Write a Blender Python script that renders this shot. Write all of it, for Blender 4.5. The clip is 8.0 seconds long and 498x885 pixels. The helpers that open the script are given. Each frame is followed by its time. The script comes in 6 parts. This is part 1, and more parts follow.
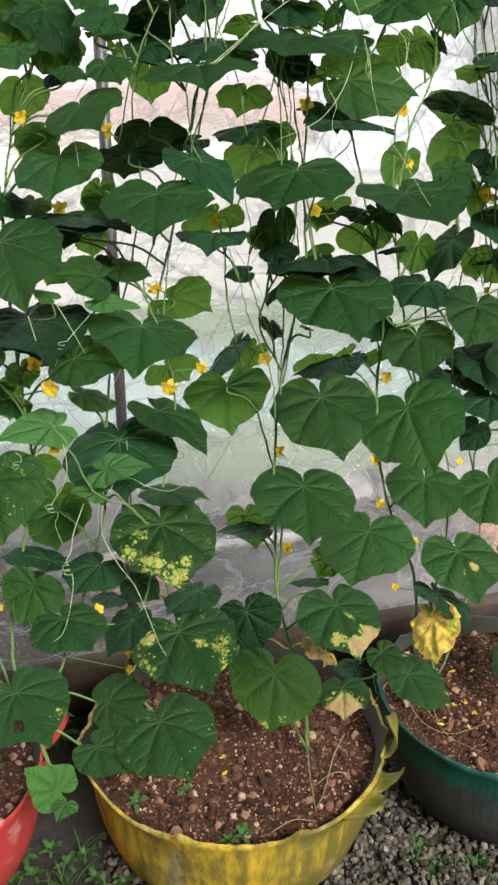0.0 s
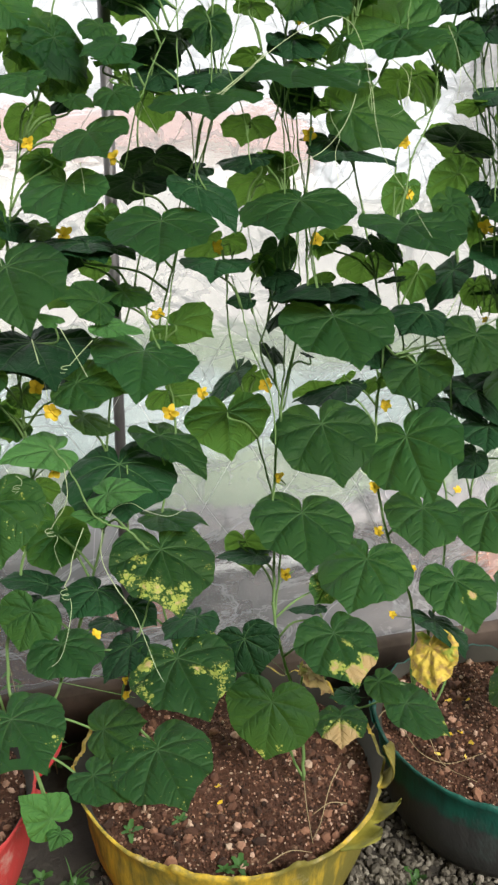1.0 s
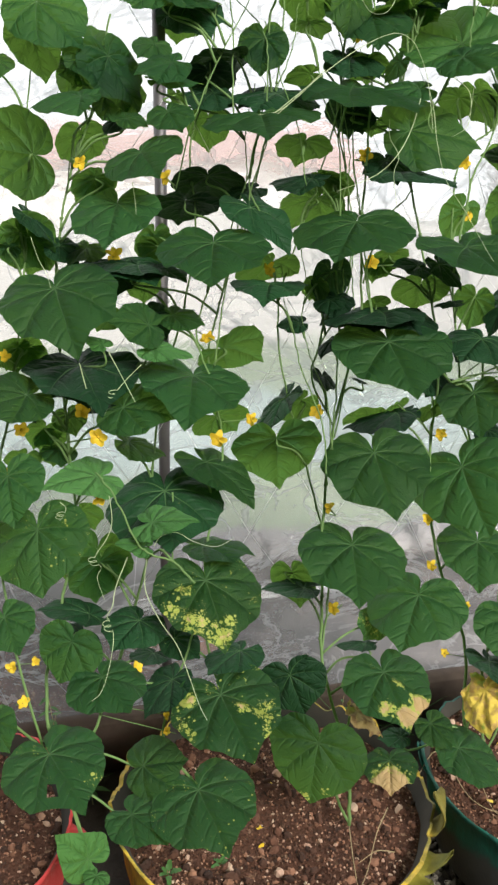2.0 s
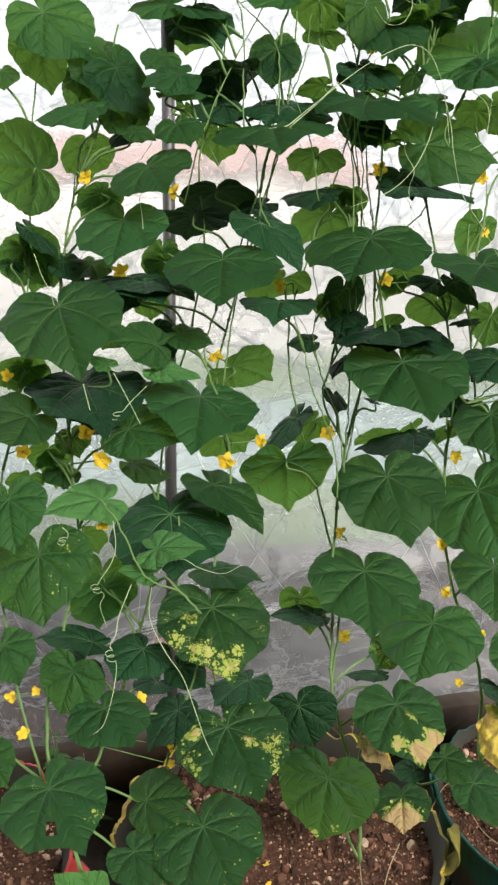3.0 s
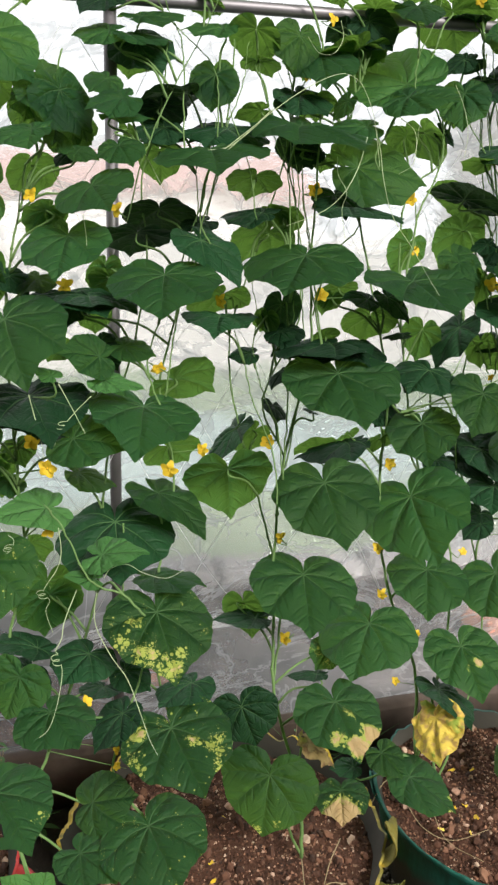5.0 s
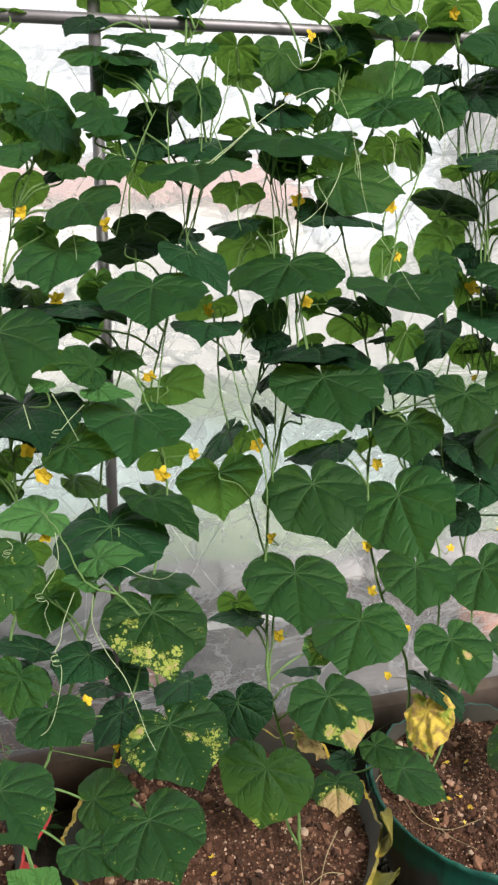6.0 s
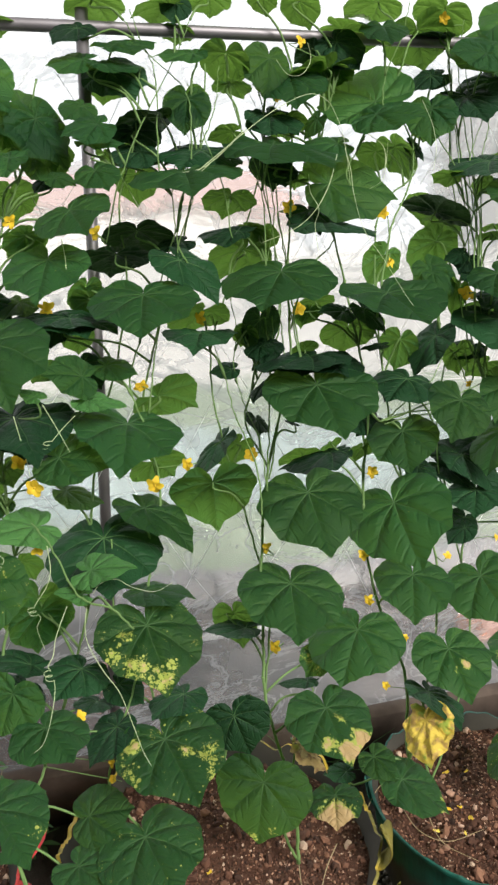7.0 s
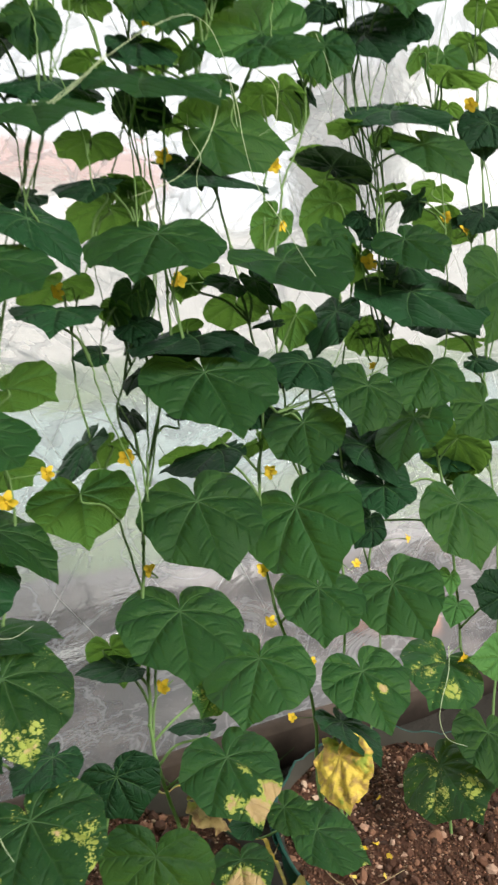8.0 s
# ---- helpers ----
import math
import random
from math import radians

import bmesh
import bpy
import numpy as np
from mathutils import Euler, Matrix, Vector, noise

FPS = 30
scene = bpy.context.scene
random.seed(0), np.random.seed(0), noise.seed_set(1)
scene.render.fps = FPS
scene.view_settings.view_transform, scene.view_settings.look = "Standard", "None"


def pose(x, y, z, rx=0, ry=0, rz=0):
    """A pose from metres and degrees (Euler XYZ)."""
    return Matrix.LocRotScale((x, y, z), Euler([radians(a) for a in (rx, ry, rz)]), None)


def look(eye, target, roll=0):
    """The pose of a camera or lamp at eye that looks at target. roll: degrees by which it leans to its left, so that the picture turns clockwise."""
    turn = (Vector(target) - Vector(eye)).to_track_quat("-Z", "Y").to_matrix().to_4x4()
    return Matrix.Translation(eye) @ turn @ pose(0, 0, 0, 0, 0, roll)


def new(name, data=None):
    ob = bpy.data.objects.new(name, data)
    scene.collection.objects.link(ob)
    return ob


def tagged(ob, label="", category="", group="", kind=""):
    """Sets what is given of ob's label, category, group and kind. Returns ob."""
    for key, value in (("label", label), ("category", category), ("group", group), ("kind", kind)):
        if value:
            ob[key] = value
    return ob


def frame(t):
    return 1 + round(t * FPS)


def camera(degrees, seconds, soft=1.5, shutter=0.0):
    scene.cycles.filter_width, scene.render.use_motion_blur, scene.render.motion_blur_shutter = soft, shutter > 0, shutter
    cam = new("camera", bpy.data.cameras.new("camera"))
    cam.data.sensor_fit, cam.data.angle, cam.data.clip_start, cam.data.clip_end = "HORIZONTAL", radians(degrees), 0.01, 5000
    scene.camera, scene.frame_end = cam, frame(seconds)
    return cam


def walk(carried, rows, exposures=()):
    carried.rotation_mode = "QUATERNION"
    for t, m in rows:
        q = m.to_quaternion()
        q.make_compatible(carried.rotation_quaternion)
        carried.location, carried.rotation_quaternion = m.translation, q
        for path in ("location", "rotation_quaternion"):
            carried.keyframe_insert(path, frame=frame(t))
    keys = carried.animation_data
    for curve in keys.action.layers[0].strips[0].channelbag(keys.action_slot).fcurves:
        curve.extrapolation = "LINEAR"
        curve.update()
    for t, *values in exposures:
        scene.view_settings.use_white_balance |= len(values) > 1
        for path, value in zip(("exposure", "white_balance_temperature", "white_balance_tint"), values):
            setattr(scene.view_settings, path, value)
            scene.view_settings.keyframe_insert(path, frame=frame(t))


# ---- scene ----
cam = camera(33.6, 8.0, 2.4, 0.35)
METRES, EYE, TILT, LEAN, TURN = 0.55, 1.35, -21.0, 0.0, -18.0
ROWS = [
    (0.0, 0.0, 0.0, 0.0, 0.0, 0.0, -0.0),
    (0.5, -0.0142, -0.0058, 0.002, -1.29, 0.94, -0.03),
    (1.0, -0.0356, -0.0035, 0.0088, -0.74, 1.61, -0.7),
    (1.5, -0.0646, 0.0284, 0.0232, 0.8, 2.26, -1.32),
    (3.0, -0.0875, 0.1642, 0.0979, 2.25, 3.21, -2.22),
    (3.5, -0.0809, 0.1659, 0.106, 1.18, 3.84, -2.2),
    (4.0, -0.0731, 0.1652, 0.1067, -0.21, 4.48, -2.45),
    (4.5, -0.0769, 0.1188, 0.0976, -1.23, 4.68, -2.47),
    (5.0, -0.0632, 0.073, 0.069, -1.29, 4.45, -1.57),
    (6.5, -0.0133, -0.0254, 0.0517, -0.98, 5.27, -0.01),
    (7.0, -0.0195, 0.0179, 0.0633, -1.34, 5.38, 0.45),
    (7.5, -0.0227, 0.2056, 0.1171, -5.71, 5.62, 2.1),
    (8.0, -0.0299, 0.4826, 0.172, -10.4, 3.46, 2.91),
]
walk(cam, [(t, pose(0, 0, EYE, TILT, LEAN, TURN) @ pose(METRES * x, METRES * y, METRES * z, 90 + pitch, roll, yaw)) for t, x, y, z, yaw, pitch, roll in ROWS])

# ---- light: a bright overcast day ----
world = bpy.data.worlds.new("overcast_sky")
scene.world = world
world.use_nodes = True
wn = world.node_tree.nodes
wl = world.node_tree.links
sky = wn.new("ShaderNodeTexSky")
sky.sky_type = "NISHITA"
sky.sun_disc = False
sky.sun_elevation = radians(38)
sky.sun_rotation = radians(164)
sky.air_density, sky.dust_density = 1.0, 6.0
pale = wn.new("ShaderNodeHueSaturation")
pale.inputs["Saturation"].default_value = 0.07
wl.new(sky.outputs[0], pale.inputs["Color"])
wl.new(pale.outputs[0], wn["Background"].inputs["Color"])
wn["Background"].inputs["Strength"].default_value = 0.027
sun = new("sun", bpy.data.lights.new("sun", "SUN"))
sun.data.energy, sun.data.angle, sun.data.color = 4.5, radians(26), (1.0, 0.97, 0.92)
sun.matrix_world = look((1.8, -6.4, 5.2), (0, 0, 0))
scene.view_settings.exposure = 0.33


# ---- materials ----
class Nodes:
    """A short way to write node materials."""

    def __init__(self, name):
        self.mat = bpy.data.materials.new(name)
        self.mat.use_nodes = True
        self.tree = self.mat.node_tree
        self.bsdf = self.tree.nodes["Principled BSDF"]
        self.out = self.tree.nodes["Material Output"]

    def add(self, kind, **inputs):
        n = self.tree.nodes.new("ShaderNode" + kind)
        for k, v in inputs.items():
            self.put(n, k.replace("_", " "), v)
        return n

    def put(self, n, key, v):
        s = n.inputs[int(key)] if key.isdigit() else n.inputs[key]
        if hasattr(v, "is_output"):
            self.tree.links.new(v, s)
        else:
            s.default_value = (*v, 1) if isinstance(v, tuple) and len(v) == 3 and s.type == "RGBA" else v

    def math(self, op, a, b=0.0, c=0.0, clamp=False):
        n = self.tree.nodes.new("ShaderNodeMath")
        n.operation, n.use_clamp = op, clamp
        for i, v in enumerate((a, b, c)):
            self.put(n, str(i), v)
        return n.outputs[0]

    def step(self, v, a, b):
        n = self.tree.nodes.new("ShaderNodeMapRange")
        n.interpolation_type = "SMOOTHSTEP"
        for i, q in enumerate((v, a, b, 0.0, 1.0)):
            self.put(n, str(i), q)
        return n.outputs[0]

    def mix(self, f, a, b, mode="MIX"):
        n = self.tree.nodes.new("ShaderNodeMix")
        n.data_type, n.blend_type = "RGBA", mode
        self.put(n, "0", f)
        for i, v in ((6, a), (7, b)):
            self.put(n, str(i), v)
        return n.outputs[2]

    def noise(self, scale, detail=3.0, rough=0.55, vec=None, distort=0.0):
        n = self.add("TexNoise", Scale=scale, Detail=detail, Roughness=rough, Distortion=distort)
        if vec is not None:
            self.put(n, "Vector", vec)
        return n.outputs["Fac"]

    def coord(self, kind="Object"):
        return self.tree.nodes.new("ShaderNodeTexCoord").outputs[kind]

    def random(self):
        return self.tree.nodes.new("ShaderNodeObjectInfo").outputs["Random"]

    def island(self):
        return self.tree.nodes.new("ShaderNodeNewGeometry").outputs["Random Per Island"]

    def attr(self, name):
        n = self.tree.nodes.new("ShaderNodeAttribute")
        n.attribute_name = name
        return n.outputs["Fac"]

    def bump(self, h, strength=0.3, dist=0.01):
        n = self.add("Bump", Height=h, Strength=strength, Distance=dist)
        self.put(self.bsdf, "Normal", n.outputs[0])
        return n.outputs[0]

    def base(self, colour, rough=0.6, spec=0.5, metal=0.0):
        self.put(self.bsdf, "Base Color", colour)
        self.put(self.bsdf, "Roughness", rough)
        self.put(self.bsdf, "Specular IOR Level", spec)
        self.put(self.bsdf, "Metallic", metal)
        return self

    def add_shader(self, fac, other):
        m = self.add("MixShader")
        self.put(m, "0", fac)
        self.put(m, "1", self.bsdf.outputs[0])
        self.put(m, "2", other)
        self.put(self.out, "Surface", m.outputs[0])


def leaf_material(name, dark, light, glow, through_it=0.35):
    """A cucumber blade: radial veins and herringbone side veins from its own coordinates, mosaic spots and dry rims from its blight."""
    n = Nodes(name)
    uv = n.add("SeparateXYZ", Vector=n.coord("UV"))
    x, y = uv.outputs[0], uv.outputs[1]
    r = n.math("SQRT", n.math("ADD", n.math("MULTIPLY", x, x), n.math("MULTIPLY", y, y)))
    wob = n.math("MULTIPLY", n.math("SUBTRACT", n.noise(2.2, 1.0, vec=n.coord("UV")), 0.5), 0.25)
    ang = n.math("ADD", n.math("MULTIPLY", n.math("ARCTAN2", x, y), n.math("MULTIPLY_ADD", r, 0.42, 0.86)), wob)
    fold = n.math("PINGPONG", ang, 0.37)
    d = n.math("MULTIPLY", r, n.math("SINE", fold))
    s = n.math("MULTIPLY", r, n.math("COSINE", fold))
    wide = n.math("MULTIPLY_ADD", r, -0.008, 0.0085)
    vein = n.math("SUBTRACT", 1.0, n.step(n.math("DIVIDE", d, wide), 0.3, 1.2))
    side = n.math("PINGPONG", n.math("MULTIPLY", n.math("MULTIPLY_ADD", d, -0.8, s), 8.5), 0.5)
    groove = n.math("MULTIPLY", n.math("SUBTRACT", 1.0, n.step(side, 0.0, 0.24)), n.math("SUBTRACT", n.step(d, 0.0, 0.03), n.step(fold, 0.2, 0.36)), clamp=True)
    side = n.math("SUBTRACT", 1.0, n.step(side, 0.0, 0.2))
    side = n.math("MULTIPLY", n.math("MULTIPLY", side, 0.2), n.math("SUBTRACT", n.step(d, 0.0, 0.03), n.step(fold, 0.2, 0.36)), clamp=True)
    net = n.add("TexVoronoi", Scale=34.0, Vector=n.coord("UV"))
    net.feature = "DISTANCE_TO_EDGE"
    cells = n.step(net.outputs["Distance"], 0.0, 0.25)
    veins = n.math("MAXIMUM", vein, side)
    tone = n.noise(5.0, 4.0, vec=n.coord("UV"))
    col = n.mix(n.math("ADD", n.math("MULTIPLY", tone, 0.75), n.math("MULTIPLY", n.math("SUBTRACT", n.random(), 0.5), 0.7), clamp=True), dark, light)
    col = n.mix(n.math("MULTIPLY", vein, n.math("MULTIPLY_ADD", r, -0.45, 0.42, True)), col, (0.15, 0.28, 0.11))
    col = n.mix(n.math("MULTIPLY", side, 0.18), col, (0.14, 0.26, 0.10))
    # mosaic of pale spots, then dry tan where it is worst
    b = n.attr("blight")
    warp = n.add("TexNoise", Scale=55.0, Detail=2.0, Vector=n.coord("Object"))
    push = n.add("VectorMath")
    push.operation = "MULTIPLY_ADD"
    n.put(push, "0", warp.outputs["Color"])
    n.put(push, "1", (0.010, 0.010, 0.010))
    n.put(push, "2", n.coord("Object"))
    shift = push.outputs[0]
    vor = n.add("TexVoronoi", Scale=330.0, Vector=shift)
    cloud = n.noise(62.0, 4.0, 0.6, shift)
    sp = n.math("ADD", n.math("MULTIPLY", b, 1.25), n.math("MULTIPLY", n.math("SUBTRACT", cloud, 0.5), 2.6))
    spots = n.step(n.math("SUBTRACT", sp, n.math("MULTIPLY", vor.outputs["Distance"], 1.15)), 0.24, 0.46)
    fleck = n.add("TexVoronoi", Scale=105.0, Vector=n.coord("Object"))
    size = n.math("MULTIPLY", n.math("MULTIPLY", b, 0.95), n.add("SeparateXYZ", Vector=fleck.outputs["Color"]).outputs[0])
    spots = n.math("MAXIMUM", spots, n.step(n.math("SUBTRACT", size, fleck.outputs["Distance"]), 0.0, 0.05))
    dry = n.step(n.math("ADD", b, n.math("MULTIPLY", n.math("SUBTRACT", n.noise(60.0, 5.0, 0.65, shift), 0.5), 2.8)), 0.95, 1.15)
    col = n.mix(spots, col, n.mix(n.noise(40.0, vec=shift), (0.26, 0.38, 0.05), (0.48, 0.50, 0.13)))
    col = n.mix(dry, col, n.mix(n.noise(60.0, vec=shift), (0.36, 0.21, 0.08), (0.66, 0.50, 0.27)))
    n.base(col, n.math("MULTIPLY_ADD", n.noise(30.0), 0.15, 0.50), 0.15)
    h = n.math("SUBTRACT", n.math("MULTIPLY", cells, 0.07), n.math("ADD", n.math("MULTIPLY", veins, 1.0), n.math("MULTIPLY", tone, -0.9)))
    h = n.math("SUBTRACT", h, n.math("MULTIPLY", groove, 0.19))
    h = n.math("SUBTRACT", h, n.math("MULTIPLY", n.math("SUBTRACT", 1.0, n.step(d, 0.0, 0.05)), 0.42))
    nrm = n.bump(h, 0.7, 0.007)
    tr = n.add("BsdfTranslucent", Color=n.mix(spots, n.mix(n.math("MULTIPLY", veins, 0.6), glow, (0.10, 0.20, 0.03)), (0.5, 0.45, 0.1)), Normal=nrm)
    n.add_shader(through_it, tr.outputs[0])
    return n.mat


LEAF = leaf_material("cucumber_leaf", (0.006, 0.029, 0.011), (0.020, 0.082, 0.026), (0.24, 0.47, 0.065), 0.33)
# LEAF made darker and less translucent: shade put into the colour of overshadowed leaves
SHADED = leaf_material("shaded_cucumber_leaf", (0.004, 0.021, 0.008), (0.014, 0.060, 0.020), (0.07, 0.17, 0.03), 0.08)
YOUNG = leaf_material("young_cucumber_leaf", (0.05, 0.15, 0.042), (0.09, 0.225, 0.065), (0.22, 0.44, 0.06), 0.28)


def withered_material(name, a, b, c):
    n = Nodes(name)
    v = n.coord("Object")
    col = n.mix(n.step(n.noise(55.0, 4.0, vec=v), 0.45, 0.62), a, b)
    col = n.mix(n.step(n.noise(20.0, 4.0, 0.6, v), 0.54, 0.64), col, c)
    n.base(col, 0.7, 0.3)
    n.bump(n.math("ADD", n.noise(90.0, 3.0, vec=v), n.math("MULTIPLY", n.math("ABSOLUTE", n.math("SUBTRACT", n.noise(45.0, 3.0, 0.6, v), 0.5)), -4.0)), 0.6, 0.004)
    tr = n.add("BsdfTranslucent", Color=col)
    n.add_shader(0.3, tr.outputs[0])
    return n.mat


WITHERED = withered_material("withered_yellow_leaf", (0.86, 0.64, 0.11), (0.60, 0.38, 0.12), (0.36, 0.46, 0.07))
DRY = withered_material("dry_brown_leaf", (0.42, 0.30, 0.13), (0.22, 0.13, 0.06), (0.34, 0.34, 0.08))


def plain(name, a, b, scale, rough=0.6, spec=0.4, glow=0.0, bump=0.2, metal=0.0):
    n = Nodes(name)
    v = n.coord("Object")
    col = n.mix(n.noise(scale, 5.0, vec=v), a, b)
    n.base(col, rough, spec, metal)
    n.bump(n.noise(scale * 3, 4.0, vec=v), bump, 0.004)
    if glow:
        tr = n.add("BsdfTranslucent", Color=col)
        n.add_shader(glow, tr.outputs[0])
    return n.mat


STEM = plain("hairy_green_stem", (0.14, 0.25, 0.07), (0.26, 0.40, 0.15), 40, 0.6, 0.3, 0.4)
TENDRIL = plain("pale_tendril", (0.42, 0.52, 0.26), (0.55, 0.62, 0.38), 30, 0.5, 0.4, 0.2)
PETAL = plain("yellow_petal", (0.80, 0.50, 0.02), (0.88, 0.64, 0.06), 60, 0.6, 0.3, 0.35)
SEPAL = plain("green_sepal", (0.12, 0.22, 0.06), (0.2, 0.3, 0.1), 60, 0.6, 0.3, 0.2)


def tyre_material(name, paint, grime, rubber=(0.03, 0.03, 0.032), worn=0.5, pale=(0.5, 0.45, 0.35), band=-1.0):
    """Hand-painted rubber: ridged tread under the paint, grime in patches, paint rubbed off in streaks and scuffed, bare below the painted band."""
    n = Nodes(name)
    v = n.coord("Object")
    xyz = n.add("SeparateXYZ", Vector=v)
    turn = n.math("ARCTAN2", xyz.outputs[1], xyz.outputs[0])
    low = xyz.outputs[2]
    slant = n.math("ADD", n.math("MULTIPLY", turn, 26.0), n.math("MULTIPLY", low, 55.0))
    ridge = n.math("PINGPONG", slant, 0.5)
    ridge = n.step(ridge, 0.08, 0.3)
    m = n.add("Mapping", Vector=v)
    m.inputs["Scale"].default_value = (24, 24, 5)
    streak = n.noise(1.6, 5.0, 0.65, m.outputs[0])
    blot = n.noise(3.2, 4.0, 0.6, v)
    col = n.mix(n.step(n.math("ADD", n.math("MULTIPLY", blot, 0.6), n.math("MULTIPLY", streak, 0.45)), 0.42, 0.58), paint, grime)
    col = n.mix(n.math("MULTIPLY", n.noise(35.0, 5.0, 0.7, v), 0.55), col, grime)
    off = n.step(n.math("ADD", n.math("MULTIPLY", streak, 0.5), n.math("ADD", n.math("MULTIPLY", n.noise(11.0, 5.0, 0.7, v), 0.55), n.math("MULTIPLY", ridge, -0.10))), 0.60 + 0.12 * (1 - worn), 0.68 + 0.12 * (1 - worn))
    col = n.mix(n.math("MULTIPLY", off, 0.8), col, rubber)
    edge = n.math("ADD", low, n.math("MULTIPLY", n.math("SUBTRACT", n.noise(7.0, 5.0, 0.7, v), 0.5), 0.12))
    col = n.mix(n.math("SUBTRACT", 1.0, n.step(edge, band - 0.012, band + 0.014)), col, rubber)
    scuff = n.step(n.noise(8.0, 6.0, 0.7, v), 0.58, 0.70)
    col = n.mix(n.math("MULTIPLY", scuff, 0.55), col, pale)
    n.base(col, n.math("MULTIPLY_ADD", blot, 0.35, 0.45), 0.3)
    n.bump(n.math("ADD", n.math("MULTIPLY", n.math("MULTIPLY", ridge, blot), 0.07), n.math("ADD", streak, n.math("MULTIPLY", blot, 0.5))), 0.45, 0.006)
    return n.mat


YELLOW_TYRE = tyre_material("yellow_painted_tyre", (0.80, 0.52, 0.04), (0.17, 0.145, 0.03), (0.05, 0.05, 0.025), 0.8, (0.48, 0.42, 0.28), 0.03)
LIP_RUBBER = plain("olive_painted_rubber", (0.05, 0.07, 0.016), (0.36, 0.32, 0.05), 34, 0.65, 0.3, 0.0, 0.5)
GREEN_TYRE = tyre_material("green_painted_tyre", (0.010, 0.115, 0.08), (0.010, 0.06, 0.045), (0.045, 0.044, 0.043), 0.6, (0.06, 0.085, 0.075), 0.165)
RED_TYRE = tyre_material("red_painted_tyre", (0.62, 0.035, 0.04), (0.45, 0.05, 0.045), (0.30, 0.06, 0.05), 0.3, (0.50, 0.40, 0.33), 0.06)
INSIDE = plain("tyre_inside", (0.03, 0.03, 0.028), (0.07, 0.06, 0.045), 12, 0.8, 0.2)


def soil_material():
    n = Nodes("reddish_brown_soil")
    v = n.coord("Object")
    col = n.mix(n.noise(18, 6.0, 0.7, v), (0.022, 0.011, 0.008), (0.155, 0.072, 0.044))
    col = n.mix(n.step(n.noise(70, 4.0, 0.6, v), 0.56, 0.72), col, (0.34, 0.21, 0.14))
    n.base(col, 0.9, 0.15)
    n.bump(n.math("ADD", n.noise(60, 6.0, 0.75, v), n.noise(150, 3.0, 0.7, v)), 0.9, 0.012)
    return n.mat


def crumb_material(name, stops, rough=0.9):
    n = Nodes(name)
    ramp = n.add("ValToRGB", Fac=n.island())
    ramp.color_ramp.interpolation = "LINEAR"
    el = ramp.color_ramp.elements
    while len(el) < len(stops):
        el.new(0.5)
    for i, (p, c) in enumerate(stops):
        el[i].position, el[i].color = p, (*c, 1)
    v = n.coord("Object")
    col = n.mix(n.math("MULTIPLY", n.noise(120, 4.0, 0.65, v), 0.6), ramp.outputs[0], (0.03, 0.02, 0.015))
    n.base(col, rough, 0.25)
    n.bump(n.noise(260, 3.0, 0.6, v), 0.5, 0.003)
    return n.mat


SOIL = soil_material()
CRUMB = crumb_material("soil_clods", [(0.0, (0.03, 0.015, 0.010)), (0.6, (0.14, 0.062, 0.037)), (0.88, (0.38, 0.19, 0.115)), (0.96, (0.62, 0.41, 0.30)), (1.0, (0.60, 0.46, 0.33))])
STONE = crumb_material("grey_gravel", [(0.0, (0.045, 0.04, 0.031)), (0.5, (0.155, 0.14, 0.11)), (0.88, (0.27, 0.245, 0.195)), (1.0, (0.42, 0.385, 0.315))], 0.75)


def ground_material():
    n = Nodes("ground")
    v = n.coord("Object")
    col = n.mix(n.noise(9, 6.0, 0.7, v), (0.022, 0.019, 0.016), (0.07, 0.062, 0.052))
    yy = n.math("ADD", n.add("SeparateXYZ", Vector=v).outputs[1], n.math("MULTIPLY", n.math("SUBTRACT", n.noise(1.3, 5.0, 0.6, v), 0.5), 1.2))
    grey = n.mix(n.step(n.noise(6, 6.0, 0.7, v), 0.36, 0.64), (0.055, 0.044, 0.042), (0.25, 0.215, 0.20))
    pale = n.mix(n.noise(3, 5.0, 0.6, v), (0.40, 0.52, 0.50), (0.58, 0.66, 0.64))
    lawn = n.mix(n.noise(3, 5.0, 0.6, v), (0.24, 0.34, 0.22), (0.50, 0.54, 0.42))
    paving = n.mix(n.noise(2, 5.0, 0.6, v), (0.74, 0.71, 0.67), (0.90, 0.88, 0.84))
    edge = n.add("SeparateXYZ", Vector=v).outputs[1]
    col = n.mix(n.step(edge, 1.7, 1.75), col, grey)
    for at, what in ((3.1, lawn), (4.0, pale), (5.8, lawn), (7.4, paving)):
        col = n.mix(n.step(yy, at - 0.2, at + 0.2), col, what)
    n.base(col, 0.9, 0.2)
    n.bump(n.noise(50, 6.0, 0.7, v), 0.7, 0.02)
    return n.mat


GROUND = ground_material()


